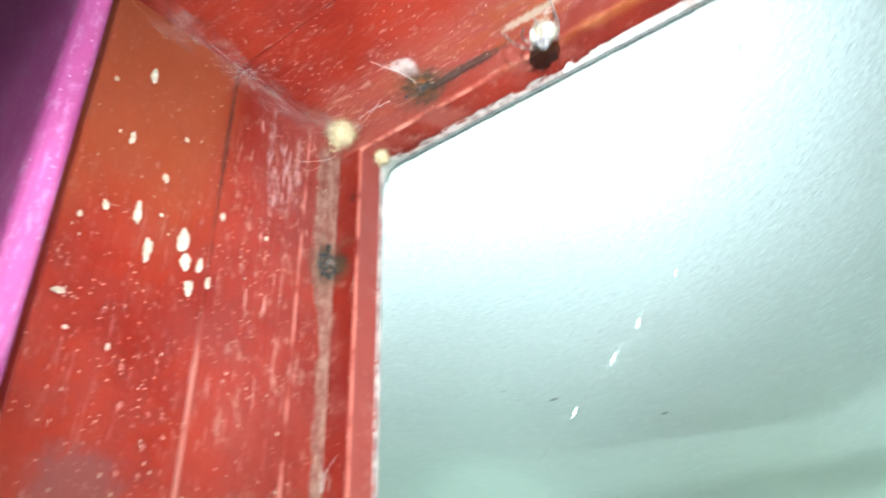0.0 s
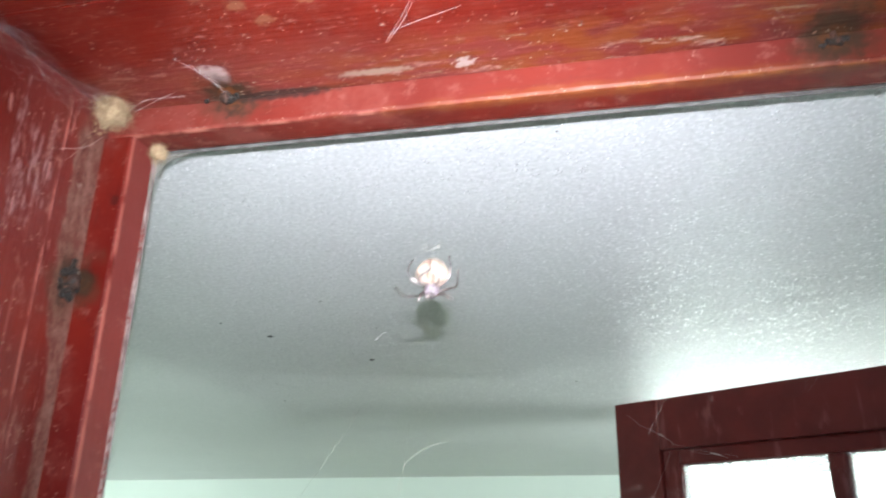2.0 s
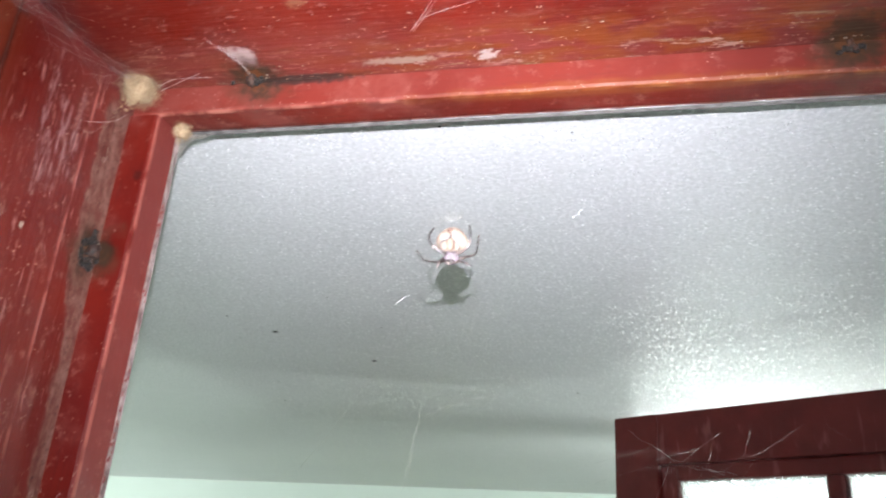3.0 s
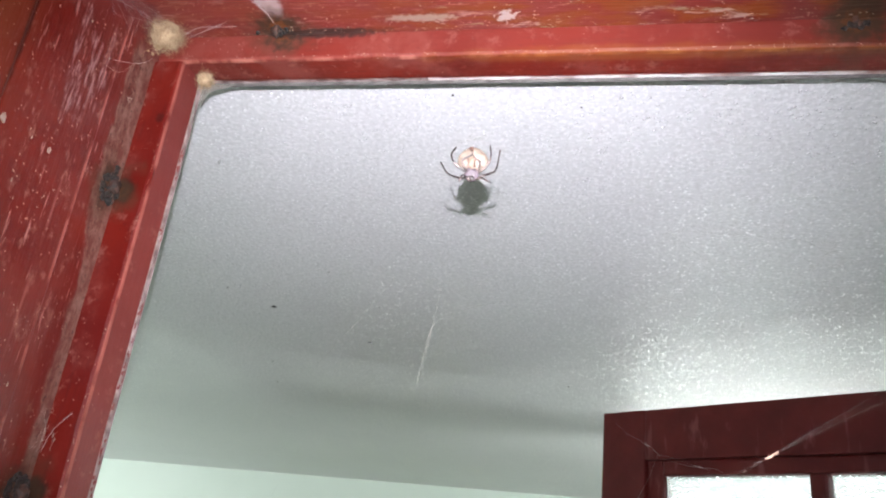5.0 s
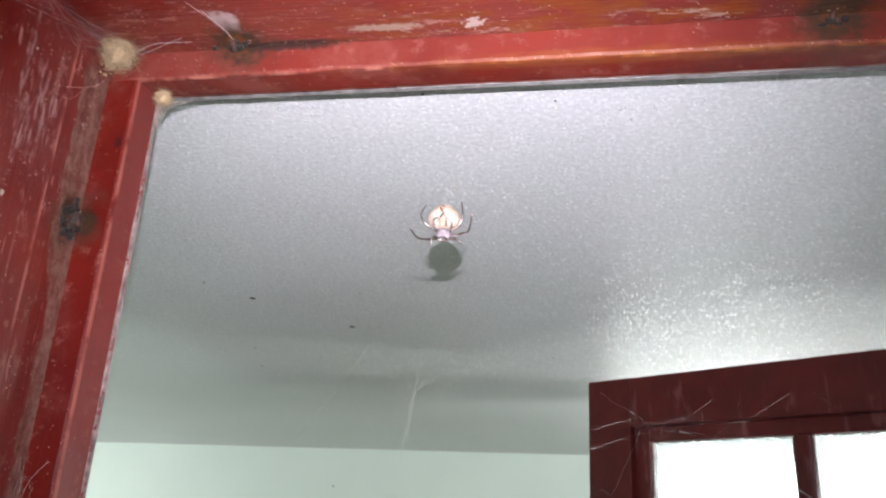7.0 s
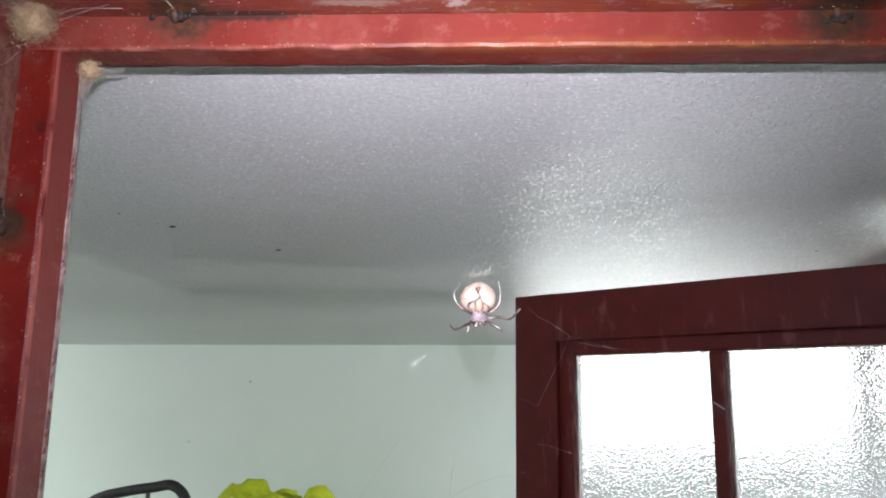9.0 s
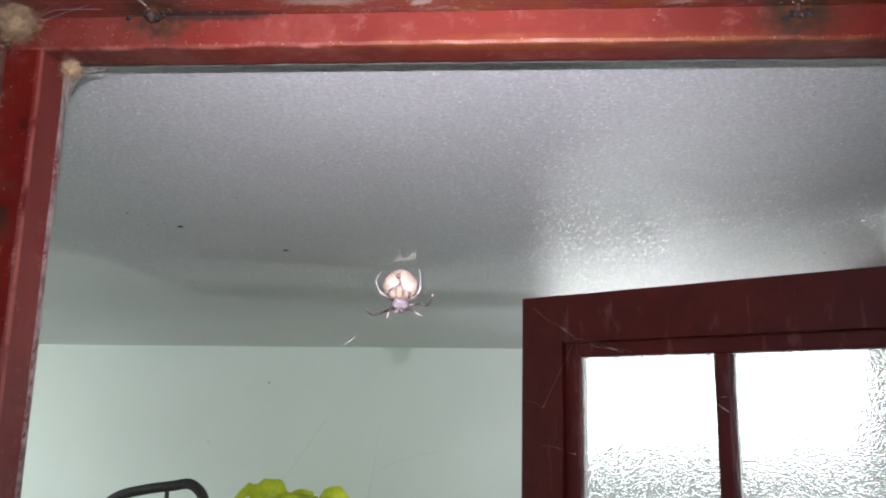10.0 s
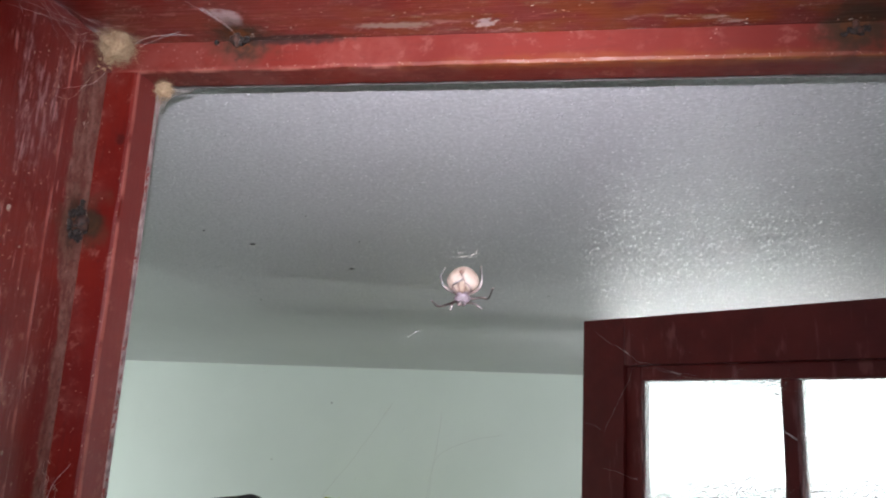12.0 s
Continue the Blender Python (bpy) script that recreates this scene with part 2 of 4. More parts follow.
def wall_paint(name, a, b):
    k = Mat(name)
    k.colour(k.mix(k.step(k.noise(2.4, 6), 0.3, 0.7), a, b))
    k.rough(0.55)
    k.bump(k.math("ADD", k.noise(9, 4), k.math("MULTIPLY", k.noise(140, 3), 0.15)), 0.002, 0.6)
    return k.m


CEILING, GREEN = ceiling_paint(), wall_paint("pale_green_paint", (0.625, 0.70, 0.645), (0.67, 0.745, 0.69))
GREY_WALL = wall_paint("grey_plaster", (0.42, 0.40, 0.38), (0.50, 0.48, 0.45))
FLOOR = plain("pale_floor_tiles", (0.15, 0.13, 0.11), (0.21, 0.19, 0.16), 8, 0.5, 0.002)


def magenta_paint():
    k = Mat("magenta_paint")
    c = k.mix(k.step(k.noise(10, 4), 0.3, 0.7), (0.20, 0.030, 0.110), (0.29, 0.055, 0.165))
    c = k.mix(k.math("MULTIPLY", k.step(k.noise(120, 5, (3, 3, 1), 0.7), 0.52, 0.66), 0.45), c, (0.38, 0.20, 0.32))
    c = k.mix(k.math("MULTIPLY", k.step(k.cells(260), 0.16, 0.07), k.step(k.noise(40, 2), 0.46, 0.58)), c, (0.45, 0.34, 0.40))
    k.colour(c)
    k.rough(0.45)
    k.bump(k.noise(120, 4), 0.001, 0.6)
    return k.m


MAGENTA = magenta_paint()


def sash_paint():
    k = Mat("dark_red_sash_paint")
    c = k.mix(k.step(k.noise(18, 5), 0.3, 0.7), (0.052, 0.0050, 0.0042), (0.075, 0.0080, 0.0060))
    c = k.mix(k.math("MULTIPLY", k.step(k.noise(40, 5, (1, 1, 0.3)), 0.62, 0.72), 0.35), c, (0.20, 0.08, 0.07))
    c = k.mix(k.math("MULTIPLY", k.step(k.noise(75, 3, (1, 1, 0.10)), 0.62, 0.70), 0.22), c, (0.22, 0.10, 0.09))
    k.colour(c)
    k.rough(k.step(k.noise(60, 4), 0.3, 0.7, 0.40, 0.60))
    k.bsdf.inputs["Specular IOR Level"].default_value = 0.25
    k.bump(k.noise(60, 4), 0.0006, 0.6)
    return k.m


SASH = sash_paint()


def frosted_glass():
    """Hammered glass that spreads the daylight behind it."""
    k = Mat("hammered_glass")
    t = k.t
    out = t.nodes["Material Output"]
    b = k.node("ShaderNodeBump", Strength=1.0, Distance=0.00040)
    k.link(k.math("ADD", k.noise(370, 1, (1, 1, 1.3)), k.math("MULTIPLY", k.cells(330, (1, 1, 1.3)), 0.35)), b.inputs["Height"])
    tr = k.node("ShaderNodeBsdfTranslucent", Color=(0.93, 0.96, 0.97, 1))
    gl = k.node("ShaderNodeBsdfGlass", Color=(0.97, 0.99, 0.99, 1), Roughness=0.03, IOR=1.5)
    k.link(b.outputs[0], gl.inputs["Normal"])
    k.link(b.outputs[0], tr.inputs["Normal"])
    mx = k.node("ShaderNodeMixShader", Fac=0.82)
    k.link(tr.outputs[0], mx.inputs[1])
    k.link(gl.outputs[0], mx.inputs[2])
    k.link(mx.outputs[0], out.inputs["Surface"])
    return k.m


FROST = frosted_glass()


PUTTY = plain("chipped_white_paint", (0.26, 0.17, 0.155), (0.62, 0.59, 0.57), 70, 0.7, 0.0008)
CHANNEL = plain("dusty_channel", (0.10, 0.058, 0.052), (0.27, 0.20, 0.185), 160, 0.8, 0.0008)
GREY_STRIP = plain("dark_grey_lip", (0.045, 0.038, 0.035), (0.10, 0.095, 0.088), 160, 0.8, 0.0006)
CRUMB = plain("paint_crumb", (0.10, 0.045, 0.03), (0.26, 0.17, 0.12), 500, 0.8)
GRIME_AND_GAP = plain("black_grime_and_gap", (0.004, 0.003, 0.0025), (0.020, 0.012, 0.008), 600, 0.95, 0.0006)
RUST = plain("rusty_iron", (0.006, 0.004, 0.003), (0.050, 0.017, 0.007), 420, 0.75, 0.0006)
SPLASH = plain("dried_white_splash", (0.17, 0.12, 0.09), (0.27, 0.225, 0.18), 400, 0.7, 0.0004)
SILK = plain("silk_wad", (0.23, 0.155, 0.085), (0.33, 0.245, 0.145), 700, 0.9, 0.0006)
PALE_SILK = plain("pale_silk", (0.24, 0.20, 0.16), (0.36, 0.32, 0.27), 500, 0.9)
THREAD = plain("spider_silk", (0.34, 0.33, 0.32), (0.42, 0.41, 0.40), 200, 0.4)
GREY_SILK = plain("dusty_web", (0.10, 0.095, 0.08), (0.19, 0.175, 0.15), 300, 0.9)
SPECK = plain("fly_speck", (0.015, 0.013, 0.012), (0.04, 0.035, 0.03), 300, 0.6)


# ---------------------------------------------------------------- mesh helpers
def part(name, bm, material, parent=None, label=""):
    me = bpy.data.meshes.new(name)
    bm.normal_update()
    bm.to_mesh(me)
    bm.free()
    me.materials.append(material)
    ob = new(name, me)
    ob.parent = parent
    return tagged(ob, label)


def smooth(ob):
    for p in ob.data.polygons:
        p.use_smooth = True
    return ob


def box(bm, lo, hi, bevel=0.0, segments=2):
    r = bmesh.ops.create_cube(bm, size=1.0)
    m = Matrix.LocRotScale([(a + b) / 2 for a, b in zip(lo, hi)], None, [b - a for a, b in zip(lo, hi)])
    bmesh.ops.transform(bm, matrix=m, verts=r["verts"])
    if bevel:
        edges = list({e for v in r["verts"] for e in v.link_edges})
        bmesh.ops.bevel(bm, geom=edges, offset=bevel, segments=segments, profile=0.6, affect="EDGES")
    return bm


def boxed(lo, hi, bevel=0.0, segments=2):
    return box(bmesh.new(), lo, hi, bevel, segments)


def tube(bm, points, radii, sides=8):
    """A round tube along points, with one radius or one for each point."""
    pts = [Vector(p) for p in points]
    if isinstance(radii, (int, float)):
        radii = [radii] * len(pts)
    rings, up = [], None
    for i, p in enumerate(pts):
        d = (pts[min(i + 1, len(pts) - 1)] - pts[max(i - 1, 0)]).normalized()
        if up is None:
            up = d.orthogonal().normalized()
        up = (up - d * up.dot(d)).normalized()
        w = d.cross(up)
        rings.append([bm.verts.new(p + radii[i] * (math.cos(a) * up + math.sin(a) * w)) for a in (2 * math.pi * j / sides for j in range(sides))])
    for a, b in zip(rings, rings[1:]):
        for j in range(sides):
            bm.faces.new((a[j], a[(j + 1) % sides], b[(j + 1) % sides], b[j]))
    bm.faces.new(rings[0][::-1])
    bm.faces.new(rings[-1])
    return bm


def curved(points, steps=6):
    """Catmull-Rom through points."""
    p = [Vector(q) for q in points]
    p = [2 * p[0] - p[1]] + p + [2 * p[-1] - p[-2]]
    out = []
    for i in range(1, len(p) - 2):
        for s in range(steps):
            t = s / steps
            a, b, c, d = p[i - 1:i + 3]
            out.append(0.5 * (2 * b + (c - a) * t + (2 * a - 5 * b + 4 * c - d) * t * t + (3 * b - a - 3 * c + d) * t ** 3))
    return out + [p[-2]]


def blob(bm, centre, radii, rough=0.0, scale=1.0, sub=3, rot=None):
    r = bmesh.ops.create_icosphere(bm, subdivisions=sub, radius=1.0)
    m = Matrix.LocRotScale(centre, rot or Euler((0, 0, 0)), radii)
    for v in r["verts"]:
        if rough:
            v.co *= 1 + rough * noise.noise(v.co * scale + Vector(centre) * 700)
        v.co = m @ v.co
    return bm


# ---------------------------------------------------------------- the near wall and its window
# the wall leans and turns a little against the room behind it
WALL = Matrix(((0.99779, -0.06431, 0.00320, 0.0), (0.06513, 0.99637, -0.05388, 0.0), (-0.01348, 0.05397, 0.99854, 2.0), (0, 0, 0, 1)))


def near_wall():
    wall = tagged(new("wall_near"), "magenta painted wall with a deep window opening", kind="structure")
    wall.matrix_world = WALL
    for lo, hi in (((-1.6, -0.168, -2.1), (-0.036, 0.03, 0.6)), ((0.64, -0.168, -2.1), (1.6, 0.03, 0.6)), ((-0.036, -0.168, 0.036), (0.64, 0.03, 0.6)), ((-0.036, -0.168, -2.1), (0.64, 0.03, -1.0))):
        part("masonry", boxed(lo, hi), GREY_WALL, wall)
    # painted facing, whose rounded edge shows beside the jamb
    for lo, hi in (((-1.6, -0.188, -2.1), (-0.0155, -0.1725, 0.6)), ((0.62, -0.188, -2.1), (1.6, -0.1725, 0.6)), ((-0.0155, -0.188, 0.02), (0.62, -0.1725, 0.6)), ((-0.0155, -0.188, -2.1), (0.62, -0.1725, -1.0))):
        part("facing", boxed(lo, hi, 0.0095, 6), MAGENTA, wall, "magenta gloss paint")


def bead_profile(bm, a, b, inward, depth=(-0.0185, 0.0), wide=0.0):
    """A glazing bead from a to b, with a rounded inner ridge; inward points from the board to the opening."""
    a, b, n = Vector(a), Vector(b), Vector(inward)
    prof = [(0.0, depth[0]), (0.0132 + wide, depth[0]), (0.0145 + wide, depth[0] + 0.0006), (0.0148 + wide, depth[0] + 0.0018), (0.0148 + wide, depth[1]), (0.0, depth[1])]
    rings = []
    steps = 160
    for i in range(steps + 1):
        p = a.lerp(b, i / steps)
        w = 0.00035 * noise.noise(p * 60) + 0.00022 * noise.noise(p * 260)
        rings.append([bm.verts.new(p + n * (u + (w if 0 < j < 5 else 0)) + Vector((0, v + (w if j < 4 else 0), 0))) for j, (u, v) in enumerate(prof)])
    for r, s in zip(rings, rings[1:]):
        for j in range(len(prof)):
            bm.faces.new((r[j], r[(j + 1) % len(prof)], s[(j + 1) % len(prof)], s[j]))
    bm.faces.new(rings[0])
    bm.faces.new(rings[-1][::-1])
    bmesh.ops.recalc_face_normals(bm, faces=bm.faces)
    return bm


def near_window():
    win = tagged(new("window_1"), "old red painted wooden window frame with worn paint and rusty nails", "window", kind="structure")
    win.matrix_world = WALL
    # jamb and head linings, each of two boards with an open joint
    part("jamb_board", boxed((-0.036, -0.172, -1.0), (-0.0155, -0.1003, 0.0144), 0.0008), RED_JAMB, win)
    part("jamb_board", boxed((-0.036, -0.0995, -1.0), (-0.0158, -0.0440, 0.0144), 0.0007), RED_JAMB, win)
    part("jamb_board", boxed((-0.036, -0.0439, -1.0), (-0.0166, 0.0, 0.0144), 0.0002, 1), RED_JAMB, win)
    part("head_board", boxed((-0.036, -0.172, 0.0145), (0.64, -0.1003, 0.036), 0.0008), RED_HEAD, win)
    part("head_board", boxed((-0.036, -0.0995, 0.0150), (0.64, 0.0, 0.036), 0.0006), RED_HEAD, win)
    part("jamb_board", boxed((0.60, -0.172, -1.0), (0.64, 0.0, 0.0140), 0.0008), RED_JAMB, win)
    part("sill_board", boxed((-0.0145, -0.172, -1.0), (0.60, 0.0, -0.97), 0.001), RED_HEAD, win)
    # glazing beads
    part("head_bead", bead_profile(bmesh.new(), (-0.0148, 0, 0.0148), (0.60, 0, 0.0148), (0, 0, -1)), RED_BEAD_X, win)
    part("side_bead", bead_profile(bmesh.new(), (-0.0165, 0, -0.0002), (-0.0165, 0, -0.97), (1, 0, 0), wide=0.0017), RED_BEAD_Z, win)
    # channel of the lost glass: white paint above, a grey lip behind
    part("channel", boxed((-0.036, 0.0020, 0.0060), (0.128, 0.0116, 0.036)), CHANNEL, win, "brownish paint in the glass channel near the corner")
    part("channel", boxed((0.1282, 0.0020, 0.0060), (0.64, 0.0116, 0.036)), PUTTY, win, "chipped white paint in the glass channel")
    # solid black strip: the gap's shade is put in as colour
    part("gap_shade_strip", boxed((-0.036, 0.0003, 0.0052), (0.64, 0.0018, 0.036)), GRIME_AND_GAP, win, "black strip standing for the shaded gap behind the bead")
    part("lip", boxed((-0.036, 0.0116, 0.0042), (0.64, 0.0125, 0.036), 0.0003, 1), GREY_STRIP, win, "dark grey lip")
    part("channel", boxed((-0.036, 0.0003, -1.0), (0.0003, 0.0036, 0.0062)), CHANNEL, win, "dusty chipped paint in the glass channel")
    rnd = random.Random(3)
    bm = bmesh.new()
    for n in range(70):
        u = rnd.uniform(0.02, 0.5)
        blob(bm, (u, 0.0015 + 0.0055 * rnd.random() ** 1.5, 0.0060), (rnd.uniform(0.001, 0.006), rnd.uniform(0.0006, 0.0022), 0.00035), 0.6, 1.8, 2)
    for n in range(60):
        u = 0.006 + 0.16 * rnd.random() ** 1.3
        blob(bm, (u, 0.0012 + 0.0070 * rnd.random(), 0.0060), (rnd.uniform(0.001, 0.005), rnd.uniform(0.0006, 0.0020), 0.0003), 0.6, 1.8, 2)
    part("paint_flakes", bm, RED_BEAD_X, win, "red paint flakes")
    bm = bmesh.new()
    for n in range(90):
        z = -0.02 - 0.42 * rnd.random()
        if noise.noise(Vector((0.5, 0.5, z * 55))) < -0.12:
            continue
        q = (0.0004, 0.0006 + 0.0022 * rnd.random() ** 2, z)
        for j in range(3):
            blob(bm, Vector(q) + Vector((0, rnd.gauss(0, 0.0003), rnd.gauss(0, 0.0006))), (0.0003, rnd.uniform(0.0002, 0.0006), rnd.uniform(0.0003, 0.0011)), 0.6, 1.9, 2)
    part("paint_flakes", bm, RED_BEAD_Z, win, "rust-red paint flakes")
    # nails driven in where bead and board meet
    for p in NAILS:
        bm = bmesh.new()
        q = Vector(p) + (Vector((0.0016, -0.001, 0)) if p[0] < 0 else Vector((0, -0.001, -0.0016)))
        head = 0.0029 if p[0] < 0.3 else 0.0017
        blob(bm, q, (head, head, head * (1.35 if p[0] < 0 else 1.0)), 0.4, 1.8, 3)
        tube(bm, [q, (-0.019, q.y + 0.001, q.z) if p[0] < 0 else (q.x, q.y + 0.001, 0.018)], 0.0014, 8)
        blob(bm, q + Vector((0.0008, -0.0016, -0.001)), (0.0012, 0.0013, 0.0012), 0.3, 1.5, 2)
        nail = smooth(part("nail", bm, RUST, win, "rusted nail head in black grime"))
        bm = bmesh.new()
        for j in range(18):
            a = 0.0060 * rnd.gauss(0, 0.7)
            d = Vector((0.0006, -0.0040 * rnd.random(), a)) if p[0] < 0 else Vector((a * 0.7, -0.0022 * rnd.random(), -0.0006 - 0.003 * rnd.random()))
            blob(bm, Vector(p) + d, [rnd.uniform(0.0005, 0.0016) for _ in range(3)], 0.5, 1.7, 2)
        # crusted rim round the nails of the jamb, climbing onto the bead
        for j in range(46 if p[0] < 0 else 0):
            a, w = rnd.uniform(0, 2 * math.pi), rnd.uniform(0.8, 1.2)
            y, z = p[1] + 0.0012 + 0.0056 * w * math.cos(a), p[2] + 0.0066 * w * math.sin(a)
            over = max(0.0, y + 0.0188)
            blob(bm, (-0.0164 + 1.4 * over, min(y, -0.0186), z), (rnd.uniform(0.0003, 0.0008), rnd.uniform(0.0006, 0.0016), rnd.uniform(0.0007, 0.0020)), 0.7, 2.0, 2)
        smooth(part("grime", bm, GRIME_AND_GAP, nail, "black crusted grime"))


def splashes():
    """Dried white drops and flecks on the left lining of the window."""
    bm = bmesh.new()
    rnd = random.Random(5)
    big = [(-.1465, -.0254, 1.5, 3.2), (-.1637, -.0396, 1.0, 1.1), (-.1498, -.066, 1.2, 2.6), (-.1562, -.0663, .6, .8), (-.1232, -.0508, 1.3, 1.0),
           (-.1302, -.0781, 1.5, 1.6), (-.1544, -.1064, 1.2, 1.8), (-.1639, -.1156, .9, 1.2), (-.1398, -.1022, 1.6, 4.3), (-.1286, -.0983, .7, .7),
           (-.132, -.1188, 1.9, 4.4), (-.1155, -.1060, 2.6, 4.4), (-.1125, -.1160, 2.6, 3.6), (-.1049, -.115, 1.4, 3.4), (-.0994, -.1222, 1.3, 2.2),
           (-.1088, -.1284, 2.2, 3.0), (-.1644, -.1513, 2.4, 1.0), (-.1582, -.1652, 1.2, .7), (-.0967, -.083, 1.5, 1.6), (-.14, -.1675, .9, 1.4), (-.0689, -.0827, .9, 1.2)]
    for y, z, a, b in big:
        for j in range(5):
            s = 1.0 if j == 0 else rnd.uniform(0.35, 0.7)
            o = (0, 0) if j == 0 else (rnd.uniform(-a, a) * 0.6e-3, rnd.uniform(-b, b) * 0.9e-3)
            blob(bm, (-0.0154, y + o[0], z + o[1]), (0.00022, a * s * 0.95e-3, b * s * 1.2e-3), 0.55, 1.7, 3)
    for j in range(130):
        y, z = rnd.uniform(-0.17, -0.046), rnd.uniform(-0.30, 0.01)
        blob(bm, (-0.0157 if y > -0.1 else -0.0154, y, z), (0.00025, rnd.uniform(0.12, 0.4) * 1e-3, rnd.uniform(0.25, 1.1) * 1e-3), 0.5, 1.3, 1)
    ob = smooth(part("paint_splashes", bm, SPLASH, None))
    ob.matrix_world = WALL
    tagged(ob, "dried whitish splashes and flecks on the red jamb boards", "splash", kind="stuff")
    bm = bmesh.new()
    for j in range(300):
        x, y = rnd.uniform(0.02, 0.45), -0.02 - 0.12 * rnd.random() ** 1.5
        blob(bm, (x, y, 0.0149 if y > -0.1 else 0.0144), (rnd.uniform(0.15, 1.1) * 1e-3 * rnd.random(), rnd.uniform(0.10, 0.28) * 1e-3, 0.00018), 0.6, 1.9, 2)
    ob = smooth(part("paint_flecks", bm, SPLASH, None))
    ob.matrix_world = WALL
    tagged(ob, "pale dust and paint flecks on the red head board", "fleck", kind="stuff")


def grit():
    """Pale crumbs of paint and dust caught along the beads."""
    rnd = random.Random(21)
    bm = bmesh.new()
    for j in range(170):
        x = rnd.uniform(0.0, 0.45)
        y, z = rnd.choice([(-0.0186, rnd.uniform(0.0002, 0.0016)), (-0.0186, rnd.uniform(0.0002, 0.002)), (rnd.uniform(-0.022, -0.019), 0.0146)])
        blob(bm, (x, y, z), (rnd.uniform(0.15, 0.6) * 1e-3, 0.0002, rnd.uniform(0.12, 0.3) * 1e-3), 0.5, 1.5, 1)
    for j in range(150):
        z = rnd.uniform(-0.30, 0.0)
        x, y = rnd.choice([(rnd.uniform(-0.0012, 0.0), -0.0186), (rnd.uniform(-0.016, 0.0), -0.0186), (-0.0163, rnd.uniform(-0.043, -0.022))])
        blob(bm, (x, y, z), (rnd.uniform(0.1, 0.25) * 1e-3, 0.00018, rnd.uniform(0.15, 0.6) * 1e-3), 0.5, 1.5, 1)
    ob = smooth(part("bead_crumbs", bm, SPLASH, None))
    ob.matrix_world = WALL
    ob.data.materials[0] = CRUMB
    tagged(ob, "pale crumbs of paint and dust along the red beads", "crumb", kind="stuff")


def wad(name, centre, r, n, label):
    """A fuzzy silk wad: a lumpy core wrapped in loose threads."""
    rnd = random.Random(len(name) + n)
    ob = tagged(new(name), label, "egg sac")
    ob.matrix_world = WALL @ Matrix.Translation(centre)
    bm = bmesh.new()
    blob(bm, (0, 0, 0), (r * 0.95, r * 0.85, r * 0.82), 0.25, 1.6, 4)
    for v in bm.verts:
        v.co *= 1 + 0.12 * noise.noise(v.co * 2.2 / r) + 0.03 * noise.noise(v.co * 8.0 / r)
    smooth(part("core", bm, SILK, ob))
    bm = bmesh.new()
    for j in range(n):
        d = Vector([rnd.gauss(0, 1) for _ in range(3)]).normalized()
        e = Vector([rnd.gauss(0, 1) for _ in range(3)]).normalized()
        tube(bm, curved([d * r * 0.8, d * r * 1.08 + e * r * 0.25, d * r * rnd.uniform(0.8, 1.2) + e * r * rnd.uniform(0.3, 0.9)], 3), 0.000026, 4)
    part("fuzz", bm, SILK, ob)
    # loose tail of crumbs and threads below
    bm = bmesh.new()
    for j in range(n // 70):
        p = Vector((rnd.gauss(-0.35, 0.25), rnd.gauss(-0.1, 0.2), -rnd.uniform(0.7, 1.7))) * r
        blob(bm, p, [rnd.uniform(0.04, 0.11) * r for _ in range(3)], 0.6, 2.0, 2)
        tube(bm, curved([p, p + Vector((rnd.gauss(0, 0.4), 0, rnd.gauss(0.3, 0.4))) * r, p * 0.4], 3), 0.00005, 4)
    part("tail", bm, SILK, ob, "loose silk")
    return ob


def web(name, strands, radius, material, label, matrix=WALL):
    bm = bmesh.new()
    for s in strands:
        tube(bm, curved(s, 5), radius, 4)
    ob = part(name, bm, material, None)
    ob.matrix_world = matrix
    return tagged(ob, label, "cobweb", kind="stuff")


# ---------------------------------------------------------------- the far room
CEIL = 2.0463


